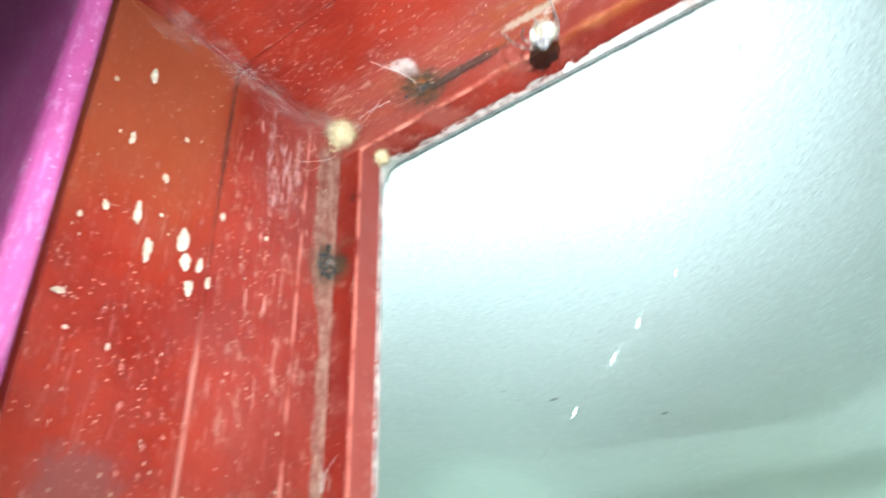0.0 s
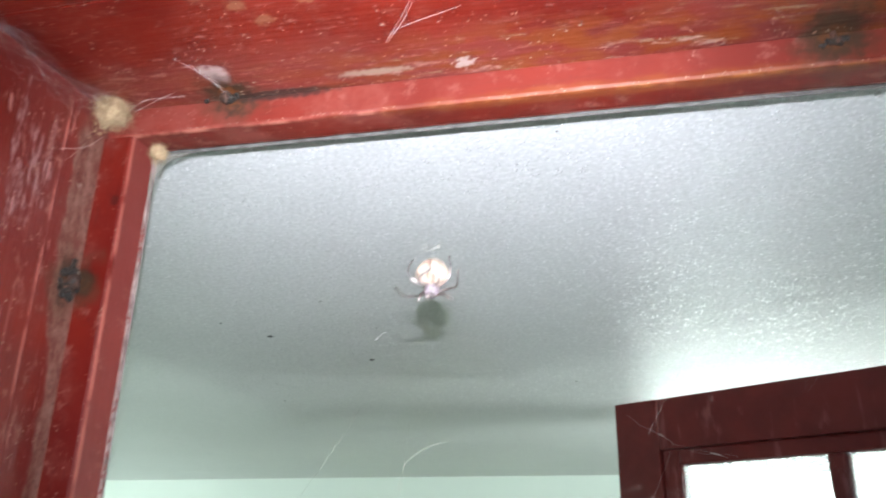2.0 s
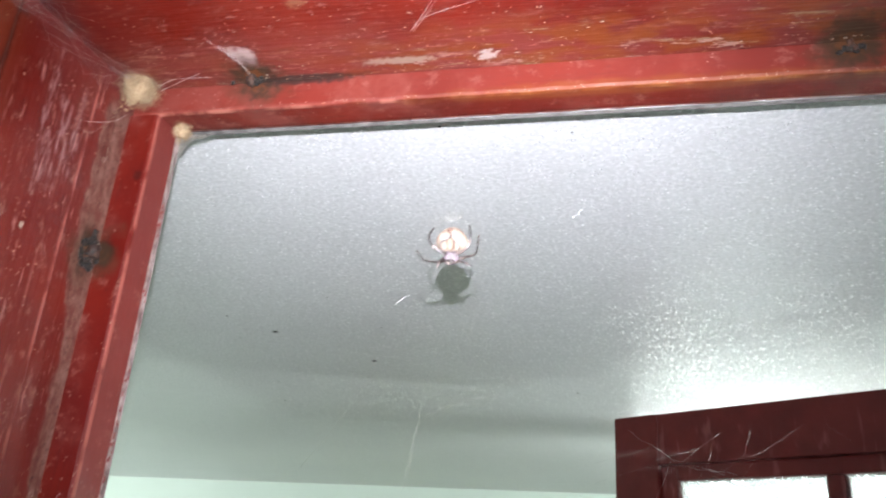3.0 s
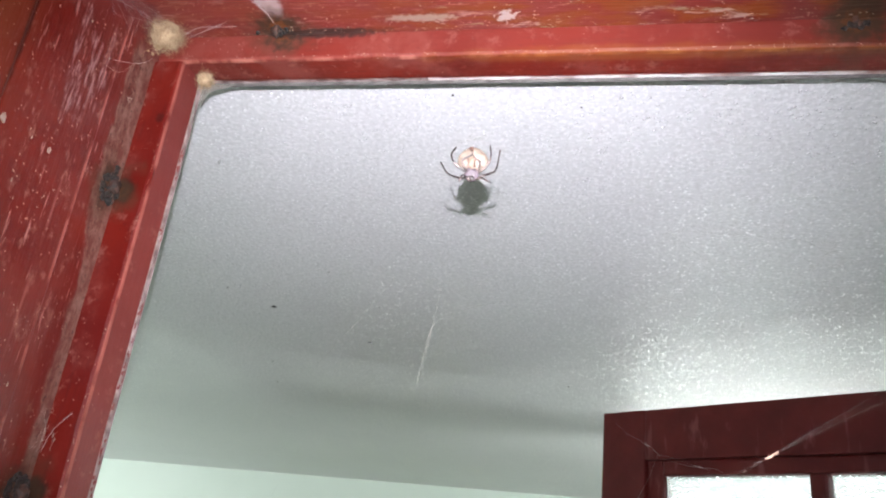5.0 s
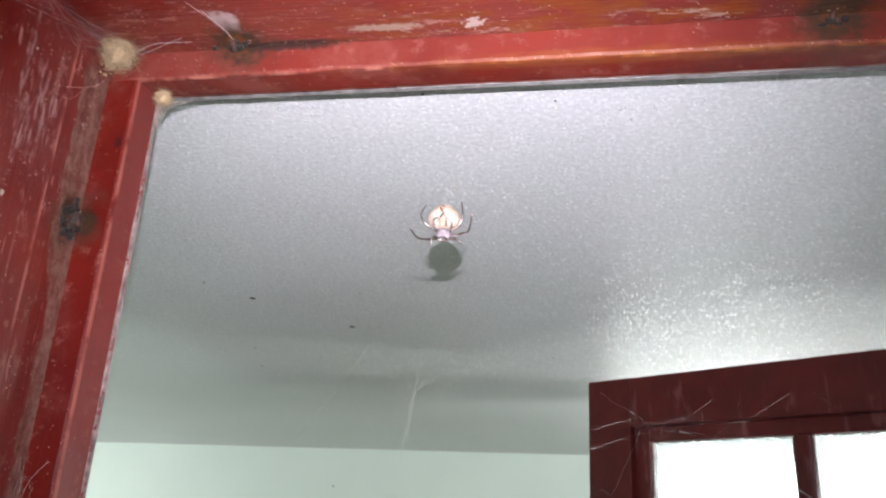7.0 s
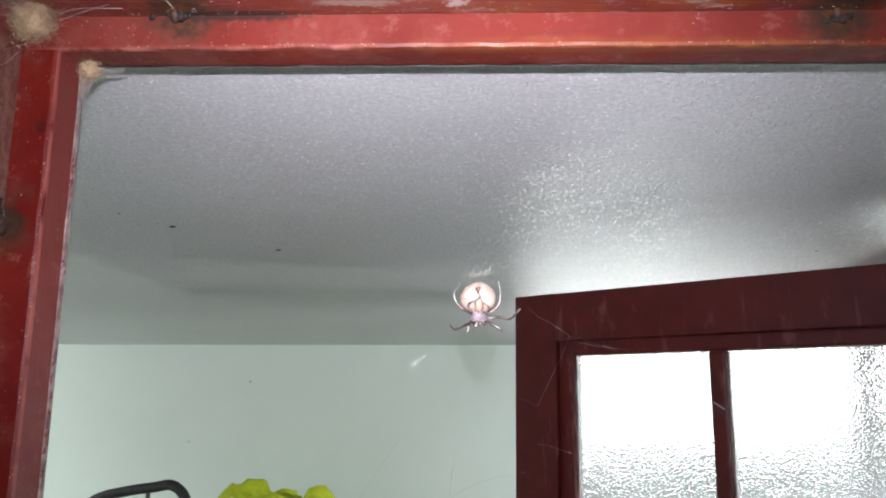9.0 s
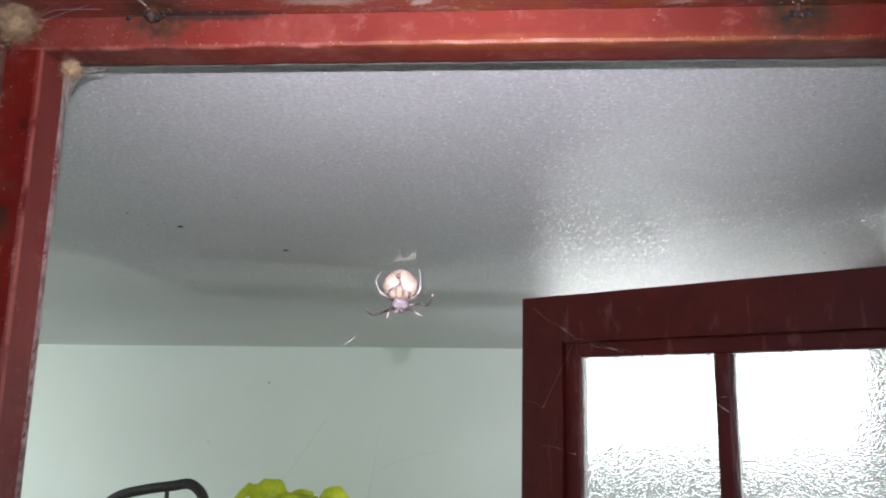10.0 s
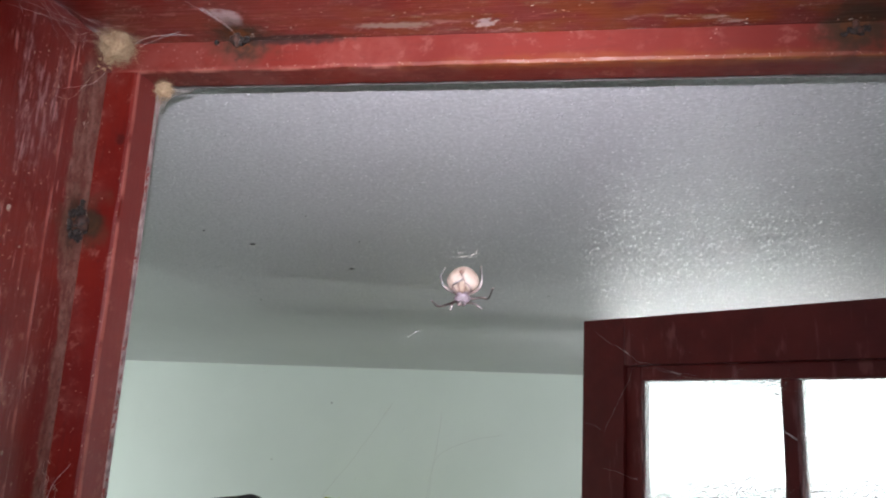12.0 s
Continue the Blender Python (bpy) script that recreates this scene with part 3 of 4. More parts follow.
def ceiling():
    """A slab whose underside carries the fine stipple of rolled paint over the stretch that is seen close."""
    rng = np.random.default_rng(7)
    xs = np.concatenate([np.linspace(-2.2, -0.45, 12)[:-1], np.arange(-0.45, 0.64, 0.0017), np.linspace(0.64, 0.82, 4)])
    ys = np.concatenate([np.linspace(-0.10, 0.02, 4)[:-1], np.arange(0.02, 1.05, 0.0017), np.linspace(1.05, 2.12, 10)])
    nx, ny = len(xs), len(ys)
    f = np.hypot(*np.meshgrid(np.fft.fftfreq(nx, 0.0017), np.fft.fftfreq(ny, 0.0017), indexing="ij"))
    z = np.zeros((nx, ny))
    for wave, amp in ((0.0042, 0.00019), (0.009, 0.00006), (0.06, 0.00010)):
        h = np.real(np.fft.ifft2(np.fft.fft2(rng.normal(size=(nx, ny))) * np.exp(-((f * wave - 1.0) / 0.45) ** 2)))
        z += amp * h / h.std()
    x, y = np.meshgrid(xs, ys, indexing="ij")
    z *= np.clip((1.05 - y) / 0.08, 0, 1) * np.clip((x + 0.45) / 0.05, 0, 1) * np.clip((0.64 - x) / 0.03, 0, 1)
    low = np.stack([x, y, CEIL + z], -1).reshape(-1, 3)
    top = np.array([(-2.2, -0.1, CEIL + 0.12), (0.82, -0.1, CEIL + 0.12), (0.82, 2.12, CEIL + 0.12), (-2.2, 2.12, CEIL + 0.12)])
    i, j = np.meshgrid(np.arange(nx - 1), np.arange(ny - 1), indexing="ij")
    a = (i * ny + j).ravel()
    quads = np.stack([a, a + 1, a + ny + 1, a + ny], -1)
    n = nx * ny
    c = [0, (nx - 1) * ny, n - 1, ny - 1]
    sides = [(c[k], c[(k + 1) % 4], n + (k + 1) % 4, n + k) for k in range(4)] + [(n, n + 1, n + 2, n + 3)]
    me = bpy.data.meshes.new("ceiling")
    me.from_pydata(np.concatenate([low, top]).tolist(), [], quads.tolist() + sides)
    me.update()
    me.materials.append(CEILING)
    me.polygons.foreach_set("use_smooth", [True] * len(quads) + [False] * 5)
    tagged(new("ceiling", me), "pale grey ceiling with fine stippled satin paint", kind="structure")


def far_room():
    ceiling()
    tagged(part("floor", boxed((-2.2, -1.7, -0.1), (1.7, 2.4, 0.0)), FLOOR), "pale tiled floor", kind="structure")
    w = tagged(new("wall_far"), "pale green painted plaster wall with a window opening", kind="structure")
    w.matrix_world = pose(0, 2.0032, 0, 0, 0, -3.0)
    for lo, hi in (((-2.4, 0, 0), (0.142, 0.12, 2.3)), ((0.142, 0, 0), (0.697, 0.12, 0.92)), ((0.142, 0, 2.008), (0.697, 0.12, 2.3))):
        part("masonry", boxed(lo, hi), GREEN, w)
    f = tagged(new("window_3"), "dark red painted window frame in the far wall", "window", kind="structure")
    f.matrix_world = w.matrix_world
    for lo, hi in (((0.143, 0.05, 0.921), (0.155, 0.10, 2.007)), ((0.684, 0.05, 0.921), (0.696, 0.075, 2.007)), ((0.155, 0.05, 0.921), (0.684, 0.10, 0.95)), ((0.155, 0.05, 1.998), (0.684, 0.10, 2.007))):
        part("frame", boxed(lo, hi, 0.003), SASH, f)
    # bright hazy distance outside
    tagged(part("ground", boxed((-60, -40, -0.5), (60, 60, -0.12)), plain("dry_earth", (0.13, 0.12, 0.10), (0.20, 0.18, 0.14), 3, 0.9, 0.01)), "dry earth outside the house", kind="structure")
    k = Mat("hazy_sky")
    e = k.node("ShaderNodeEmission", Color=(0.95, 1.0, 1.0, 1), Strength=7.4)
    k.link(e.outputs[0], k.t.nodes["Material Output"].inputs["Surface"])
    tagged(part("backdrop", boxed((-14, 40, 0.6), (40, 40.2, 24)), k.m), "bright hazy sky beyond the window", kind="structure")
    tagged(part("hillside", boxed((-14, 38.0, -0.12), (40, 39.0, 1.8), 0.5, 3), plain("far_scrub", (0.030, 0.045, 0.020), (0.085, 0.095, 0.050), 0.6, 0.9, 0.05)), "dim scrubby bank far outside the window", kind="structure")
    w = tagged(new("wall_left"), "pale green painted plaster wall with a window opening", kind="structure")
    for lo, hi in (((-2.2, 0.0, 0), (-2.06, 0.65, 2.3)), ((-2.2, 1.75, 0), (-2.06, 2.3, 2.3)), ((-2.2, 0.65, 0), (-2.06, 1.75, 0.92)), ((-2.2, 0.65, 2.0), (-2.06, 1.75, 2.3))):
        part("masonry", boxed(lo, hi), GREEN, w)
    w = tagged(new("wall_right"), "pale green wall with a tall window opening", kind="structure")
    for lo, hi in (((0.70, 0.0, 0), (0.82, 0.44, 2.3)), ((0.70, 0.44, 0), (0.82, 2.08, 0.92)), ((0.70, 0.44, 2.03), (0.82, 2.08, 2.3))):
        part("masonry", boxed(lo, hi), GREEN, w)
    # window frame of that opening, whose open sash stands in the room
    f = tagged(new("window_2"), "dark red painted window frame in the far room", "window", kind="structure")
    # unseen mullion and lowered head also trim the added lamp's light on the ceiling
    for lo, hi in (((0.72, 0.441, 0.921), (0.77, 0.475, 2.029)), ((0.72, 0.475, 0.921), (0.77, 1.024, 0.955)), ((0.72, 1.052, 0.921), (0.77, 2.079, 0.955)), ((0.72, 0.475, 1.972), (0.77, 1.024, 2.029)), ((0.72, 1.052, 2.012), (0.77, 2.079, 2.029)), ((0.72, 1.024, 0.921), (0.77, 1.052, 2.029))):
        part("frame", boxed(lo, hi, 0.003), SASH, f)


def open_sash():
    """The inward-opened casement: x runs from its free edge to the hinge, z up, y through its thickness."""
    s = tagged(new("window_sash"), "dark red wooden casement with hammered glass, standing open", "window sash")
    s.matrix_world = pose(0.1732, 0.7839, 2.0106, 0, 0, math.degrees(-0.5439))
    w, h, t = 0.614, 1.06, 0.036
    part("stile", boxed((0, 0, -h), (0.066, t, 0), 0.002), SASH, s)
    part("stile", boxed((w - 0.07, 0, -h), (w, t, 0), 0.002), SASH, s)
    part("rail", boxed((0.066, 0.0004, -0.066), (w - 0.07, t, -0.0004), 0.002), SASH, s)
    part("rail", boxed((0.066, 0.0004, -h), (w - 0.07, t, -h + 0.09), 0.002), SASH, s)
    # inner moulding, a step lower than the frame
    part("moulding", boxed((0.066, 0.006, -h + 0.09), (0.0887, t - 0.004, -0.066), 0.003), SASH, s)
    part("moulding", boxed((w - 0.092, 0.006, -h + 0.09), (w - 0.07, t - 0.004, -0.066), 0.003), SASH, s)
    part("moulding", boxed((0.0887, 0.006, -0.0858), (w - 0.092, t - 0.004, -0.066), 0.003), SASH, s)
    part("glazing_bar", boxed((0.2718, 0.004, -h + 0.09), (0.2924, t - 0.004, -0.0858), 0.004), SASH, s)
    for a, b in ((0.0887, 0.2718), (0.2924, w - 0.092)):
        part("pane", boxed((a - 0.002, 0.016, -h + 0.088), (b + 0.002, 0.020, -0.084)), FROST, s, "hammered obscure glass")


def specks():
    bm = bmesh.new()
    for x, y, r in ((-.2010, .4815, 2.4), (-.2314, .423, 1.2), (-.122, .6095, 2.0), (-.373, .847, 1.5), (.1229, .7837, 1.6), (.1192, .0872, .7), (.1987, .1069, .6), (-.0849, .374, .9), (-.0627, .4753, .9), (.5426, .6481, 1.6), (-.32, .7218, .8)):
        blob(bm, (x, y, CEIL), (r * 1e-3, r * 0.8e-3, 0.0008), 0.4, 1.5, 2)
        if r > 1.8:
            tube(bm, curved([(x - 0.0035, y, CEIL - 0.0008), (x, y - 0.001, CEIL - 0.0015), (x + 0.004, y + 0.001, CEIL - 0.0006)], 4), 0.0005, 5)
    tagged(part("ceiling_specks", bm, SPECK), "dark fly specks on the ceiling", "speck", kind="stuff")
    bm = bmesh.new()
    for x, z, r in ((-.90, 1.74, 3.0), (-.705, 1.93, 3.8), (-.60, 1.70, 1.6), (-.45, 1.86, 1.4)):
        blob(bm, (x, 2.0032 - 0.0523 * x, z), (r * 1e-3, 0.001, r * 0.8e-3), 0.4, 1.5, 2)
    tagged(part("wall_specks", bm, plain("wall_stain", (0.25, 0.28, 0.26), (0.33, 0.36, 0.33), 90, 0.7)), "faint grey specks on the green wall", "speck", kind="stuff")


BLACK = plain("black_rubber_grip", (0.012, 0.012, 0.012), (0.03, 0.03, 0.028), 120, 0.6, 0.0005)
HIVIS = plain("yellow_green_cloth", (0.42, 0.50, 0.01), (0.56, 0.64, 0.03), 40, 0.75, 0.002)
GREY_CLOTH = plain("grey_cloth", (0.16, 0.15, 0.15), (0.26, 0.25, 0.25), 50, 0.85, 0.002)
WHITE_PLASTIC = plain("white_plastic", (0.70, 0.70, 0.68), (0.78, 0.78, 0.76), 30, 0.4)


def rack():
    """A tall black tubular stand with a rounded top loop and a board for the clothes."""
    r = tagged(new("clothes_stand"), "black tubular stand with a rounded top loop", "stand")
    r.matrix_world = pose(-0.86, 1.66, -0.008)
    pts = curved([(-0.16, 0, 0.010), (-0.16, 0, 1.45), (-0.145, 0, 1.56), (-0.10, 0, 1.612), (-0.02, 0, 1.635), (0.06, 0, 1.648), (0.105, 0, 1.655), (0.138, 0, 1.637), (0.155, 0, 1.605), (0.17, 0, 1.54), (0.20, 0, 1.3), (0.20, 0, 0.010)], 6)
    smooth(part("loop", tube(bmesh.new(), pts, 0.0135, 14), BLACK, r))
    part("rod", tube(bmesh.new(), [(0.045, 0, 1.64), (0.045, 0, 0.9)], 0.006, 10), BLACK, r)
    part("crossbar", tube(bmesh.new(), [(-0.16, 0, 0.9), (0.20, 0, 0.9)], 0.009, 10), BLACK, r)
    part("foot", boxed((-0.2, -0.2, 0.008), (-0.12, 0.2, 0.028), 0.006), BLACK, r)
    part("foot", boxed((0.16, -0.2, 0.008), (0.24, 0.2, 0.028), 0.006), BLACK, r)
    smooth(part("hook", tube(bmesh.new(), curved([(0.150, -0.01, 1.60), (0.165, -0.03, 1.612), (0.185, -0.03, 1.60), (0.18, -0.02, 1.56)], 5), 0.005, 8), WHITE_PLASTIC, r, "white plastic hook"))
    # cupboard that carries the clothes
    c = tagged(new("cupboard"), "plain pale cupboard carrying a heap of clothes", "cupboard")
    c.matrix_world = pose(-0.42, 1.70, 0)
    part("body", boxed((-0.27, -0.16, 0), (0.13, 0.25, 1.52), 0.004), plain("pale_board", (0.5, 0.47, 0.42), (0.58, 0.55, 0.5), 12, 0.5), c)


def heap(name, material, centre, size, lumps, seed, label):
    """A crumpled garment: one folded sheet with creases."""
    rnd = random.Random(seed)
    bm = bmesh.new()
    n = 44
    v = {}
    for i in range(n + 1):
        for j in range(n + 1):
            x, y = 2 * i / n - 1, 2 * j / n - 1
            e = max(0.0, 1 - max(abs(x), abs(y)) ** 8)
            h = 0.35 + sum(a * math.exp(-((x - p) ** 2 + (y - q) ** 2 * 0.4) / s) for p, q, s, a in lumps)
            f = noise.fractal(Vector((x * 2.4 + seed, y * 2.0, seed)), 0.8, 2.0, 4)
            f2 = abs(noise.noise(Vector((x * 5 + y * 2, y * 3 - x, seed * 2.0))))
            v[i, j] = bm.verts.new((centre[0] + size[0] * (x + 0.08 * f), centre[1] + size[1] * (y + 0.08 * f), centre[2] + size[2] * e * (h + 0.16 * f - 0.22 * f2)))
    for i in range(n):
        for j in range(n):
            bm.faces.new((v[i, j], v[i + 1, j], v[i + 1, j + 1], v[i, j + 1]))
    r = bmesh.ops.extrude_face_region(bm, geom=list(bm.faces))
    for q in r["geom"]:
        if isinstance(q, bmesh.types.BMVert):
            q.co.z -= 0.004
    bmesh.ops.recalc_face_normals(bm, faces=bm.faces)
    return tagged(smooth(part(name, bm, material)), label, "clothing")


def clothes():
    heap("yellow_jacket", HIVIS, (-0.512, 1.70, 1.524), (0.222, 0.15, 0.162), [(-0.22, -0.2, 0.07, 0.36), (-0.1, 0.2, 0.4, 0.30), (0.74, -0.2, 0.045, 0.62)], 4, "crumpled yellow-green high-visibility garment on the cupboard")
    jumper = heap("grey_jumper", GREY_CLOTH, (-0.475, 1.60, 1.524), (0.185, 0.055, 0.108), [(-0.2, -0.2, 1.5, 0.45), (0.35, 0, 0.4, 0.12)], 9, "folded grey garment with a white cord lying against the yellow one")
    smooth(part("cord", tube(bmesh.new(), curved([(-0.545, 1.565, 1.630), (-0.556, 1.545, 1.618), (-0.563, 1.540, 1.580), (-0.566, 1.539, 1.528)], 5), 0.0035, 8), WHITE_PLASTIC, jumper, "white cord"))


# ---------------------------------------------------------------- the spider and the webs
def spider_skin(name, a, b, c, scale):
    k = Mat(name)
    col = k.mix(k.step(k.noise(scale, 4), 0.35, 0.65), a, b)
    col = k.mix(k.step(k.noise(scale * 2.2, 3), 0.58, 0.68), col, c)
    k.colour(col)
    k.rough(0.7)
    k.bump(k.noise(scale * 3, 3), 0.0002, 0.7)
    k.bsdf.inputs["Subsurface Weight"].default_value = 0.0
    return k.m


ABDOMEN = spider_skin("spider_abdomen", (0.088, 0.065, 0.048), (0.118, 0.093, 0.073), (0.050, 0.029, 0.020), 500)
THORAX = spider_skin("spider_thorax", (0.020, 0.013, 0.014), (0.065, 0.050, 0.058), (0.012, 0.007, 0.007), 900)
BROWN = spider_skin("spider_mark", (0.035, 0.015, 0.009), (0.05, 0.022, 0.012), (0.02, 0.01, 0.005), 900)


def leg_skin():
    k = Mat("spider_leg")
    n = k.step(k.noise(560, 1), 0.50, 0.58)
    k.colour(k.mix(n, (0.008, 0.005, 0.004), (0.065, 0.046, 0.040)))
    k.rough(0.45)
    return k.m


LEG = leg_skin()
SPIDER = Vector((0.1916, -0.1064, 1.8749))


def spider():
    """Hangs head down, its belly towards the window opening; local x to the right, y into the room, z up, in metres."""
    s = tagged(new("spider"), "cream and brown orb-weaver spider hanging head down in its web", "spider")
    s.matrix_world = Matrix.Translation(SPIDER) @ pose(0, 0, 0, 14, 0, 8)
    mm = 0.001
    bm = bmesh.new()
    r = bmesh.ops.create_uvsphere(bm, u_segments=32, v_segments=20, radius=1.0)
    for v in r["verts"]:
        x, y, z = v.co
        w = 1.0 - 0.14 * z * z * (1 if z > 0 else 0.35) - 0.05 * z
        v.co = (x * 4.6 * w * mm, (y * 3.4 * w - 0.6) * mm, (z * 4.1 + 1.5) * mm)
    smooth(part("abdomen", bm, ABDOMEN, s, "cream abdomen"))
    bm = blob(bmesh.new(), (-0.3 * mm, -3.9 * mm, 4.1 * mm), (0.75 * mm, 0.8 * mm, 0.7 * mm), 0.2, 2, 2)
    smooth(part("spinnerets", bm, BROWN, s, "brown spinnerets"))
    for a, b in (((-1.1, -4.2, 1.2), (-0.7, -3.9, -1.6)), ((0.9, -4.2, 1.2), (0.6, -3.9, -1.6))):
        part("belly_mark", tube(bmesh.new(), [[q * mm for q in a], [q * mm for q in b]], [0.35 * mm, 0.22 * mm], 6), BROWN, s, "brown stripe")
    bm = blob(bmesh.new(), (0.1 * mm, -3.5 * mm, 0.2 * mm), (1.25 * mm, 0.75 * mm, 1.9 * mm), 0.35, 2.5, 3)
    smooth(part("belly_patch", bm, spider_skin("spider_belly", (0.060, 0.040, 0.024), (0.085, 0.062, 0.040), (0.020, 0.012, 0.008), 1100), s, "brown mottled belly"))
    bm = blob(bmesh.new(), (0.1 * mm, -2.4 * mm, -3.3 * mm), (2.2 * mm, 1.7 * mm, 2.1 * mm), 0.2, 2, 3)
    smooth(part("cephalothorax", bm, THORAX, s, "violet-grey cephalothorax"))
    for sx in (-1, 1):
        bm = tube(bmesh.new(), [[q * mm for q in p] for p in ((0.6 * sx, -3.2, -4.2), (1.0 * sx, -4.2, -4.9), (0.7 * sx, -4.8, -5.3))], [0.45 * mm, 0.4 * mm, 0.2 * mm], 8)
        smooth(part("palp", bm, LEG, s))
        bm = blob(bmesh.new(), (0.45 * sx * mm, -3.7 * mm, -4.7 * mm), (0.5 * mm, 0.6 * mm, 0.9 * mm), 0.1, 2, 2)
        smooth(part("fang", bm, LEG, s))
    legs = [[(-1.2, -2.0, -4.2), (-3.4, -4.8, -5.0), (-5.8, -10.2, -5.4), (-7.3, -14.5, -3.6)],
            [(-1.0, -2.2, -4.6), (-2.0, -4.6, -4.2), (-2.4, -6.0, -5.0), (-2.9, -6.4, -6.6)],
            [(-1.2, -2.4, -2.8), (-2.6, -4.8, 0.2), (0.0, -4.9, 2.0), (-0.4, -4.2, 3.6)],
            [(-1.2, -1.8, -2.6), (-4.9, -3.2, -0.4), (-6.2, -3.0, 2.4), (-5.0, -2.4, 5.0)],
            [(1.4, -1.8, -3.6), (5.2, -3.0, -3.0), (7.6, -7.6, -2.8), (9.0, -15.0, 0.4)],
            [(1.0, -2.2, -4.6), (3.2, -4.0, -4.6), (4.8, -4.6, -5.4), (6.2, -4.6, -6.2)],
            [(1.2, -2.4, -2.8), (2.6, -4.8, -0.4), (0.8, -4.9, 1.4), (0.2, -4.2, 3.2)],
            [(1.2, -1.8, -2.6), (4.6, -3.2, -0.6), (5.4, -3.0, 2.6), (4.9, -2.4, 5.8)]]
    for p in legs:
        pts = curved([[q * mm for q in v] for v in p], 6)
        n = len(pts) - 1
        rad = [(0.40 - 0.20 * i / n) * mm * (1.12 if i % 6 == 0 else 1.0) for i in range(n + 1)]
        smooth(part("leg", tube(bmesh.new(), pts, rad, 8), LEG, s))
    return s


def web_film():
    k = Mat("web_film")
    out = k.t.nodes["Material Output"]
    d, t = k.node("ShaderNodeBsdfDiffuse", Color=(0.17, 0.085, 0.075, 1)), k.node("ShaderNodeBsdfTransparent")
    mx = k.node("ShaderNodeMixShader")
    fac = k.math("MULTIPLY", k.step(k.noise(60, 6, (3, 1, 3), 0.7), 0.42, 0.72), k.step(k.noise(18, 3), 0.3, 0.65, 0.12, 0.5))
    k.link(fac, mx.inputs[0])
    k.link(t.outputs[0], mx.inputs[1])
    k.link(d.outputs[0], mx.inputs[2])
    k.link(mx.outputs[0], out.inputs["Surface"])
    return k.m


def webs():
    c = SPIDER
    rnd = random.Random(11)
    strands = []
    for j in range(9):
        a = math.radians(15 + 40 * j + rnd.uniform(-10, 10))
        d = Vector((math.cos(a), 0.10 * math.cos(a) + rnd.uniform(-0.05, 0.05), math.sin(a)))
        strands.append([c + d * 0.006, c + d * 0.06, c + d * 0.16])
    web("orb_web", strands, 0.0000025, GREY_SILK, "almost invisible spokes of an orb web", Matrix())
    band = [[(-2.6, -1, 6.9), (-0.6, -1, 7.3), (1.9, -1, 7.5), (3.9, -1, 9.4)], [(-1.6, -1.1, 6.9), (0.4, -1, 7.5), (2.4, -1, 7.9), (3.6, -1, 9.8)], [(-2.0, -0.9, 7.2), (0.0, -1, 7.2), (2.2, -1, 7.3), (4.2, -1, 8.6)], [(1.6, -1, 7.2), (3.4, -1, 7.6)], [(-1.2, -1, 7.0), (-1.7, -1, 9.0)], [(0.6, -1, 7.4), (1.0, -1, 8.2)]]
    for j in range(22):
        x = rnd.uniform(-3.4, 4.6)
        p = (x, -1.0, 7.3 + 0.06 * x * x * (x > 0) - 0.10 * x * x * (x < 0) + rnd.uniform(-0.2, 0.4))
        u, v = rnd.gauss(0.1 * x, 0.8), rnd.uniform(-0.4, 2.2)
        band.append([p, (x + 0.6 * u, -1.0, p[2] + 0.4 * v), (x + u, -1.0, p[2] + v)])
    web("silk_band", [[c + Vector(p) * 0.001 for p in q] for q in band], 0.000012, GREY_SILK, "tattered white silk band above the spider", Matrix())
    # old webs in the corner of the frame
    corner = [[(-0.0138, -0.050, -0.022), (-0.0115, -0.036, -0.014), (-0.0125, -0.026, -0.004)], [(0.000, -0.024, 0.012), (0.012, -0.028, 0.0138), (0.032, -0.027, 0.0142)], [(0.002, -0.023, 0.011), (0.014, -0.026, 0.0134), (0.028, -0.031, 0.0142)],
              [(0.055, -0.024, 0.0132), (0.053, -0.038, 0.0136), (0.045, -0.058, 0.0142)], [(0.054, -0.026, 0.0132), (0.054, -0.036, 0.0138), (0.049, -0.052, 0.0142)],
              [(0.143, -0.050, 0.0146), (0.155, -0.067, 0.0136), (0.1665, -0.084, 0.0146)], [(0.144, -0.050, 0.0146), (0.156, -0.066, 0.0134), (0.1670, -0.083, 0.0146)], [(0.143, -0.050, 0.0146), (0.152, -0.060, 0.0136), (0.180, -0.068, 0.0146)],
              [(-0.013, -0.022, -0.206), (-0.009, -0.023, -0.196), (-0.004, -0.0205, -0.188)]]
    # silk and crumbs caught round the nails and on the bare strip
    caught = []
    for at, n, w in (((-0.0152, -0.0215, -0.196), 16, 0.005), ((-0.0110, -0.0190, -0.199), 10, 0.0035), ((-0.0150, -0.0225, NAILS[0][2]), 9, 0.004), ((-0.0162, -0.030, -0.031), 9, 0.0028)):
        for j in range(n):
            p = Vector(at) + Vector((rnd.uniform(-0.0004, 0.0012), rnd.gauss(0, 0.3) * w, rnd.gauss(0, 0.8) * w))
            d = Vector((rnd.uniform(-0.0004, 0.0006), rnd.gauss(0, 0.4) * w, rnd.gauss(0, 0.7) * w))
            caught.append([p, p + d * 0.5 + Vector((0.0003, rnd.gauss(0, 0.15) * w, 0)), p + d])
    web("caught_silk", caught, 0.00006, PALE_SILK, "whitish shreds of silk caught round the rusty nails")
    web("jamb_thread", [[(-0.0153, -0.053, -0.027), (-0.0150, -0.046, -0.0255), (-0.0152, -0.041, -0.022), (-0.0158, -0.035, -0.014), (-0.0160, -0.030, -0.007)]], 0.00005, PALE_SILK, "bent dusty thread on the red jamb")
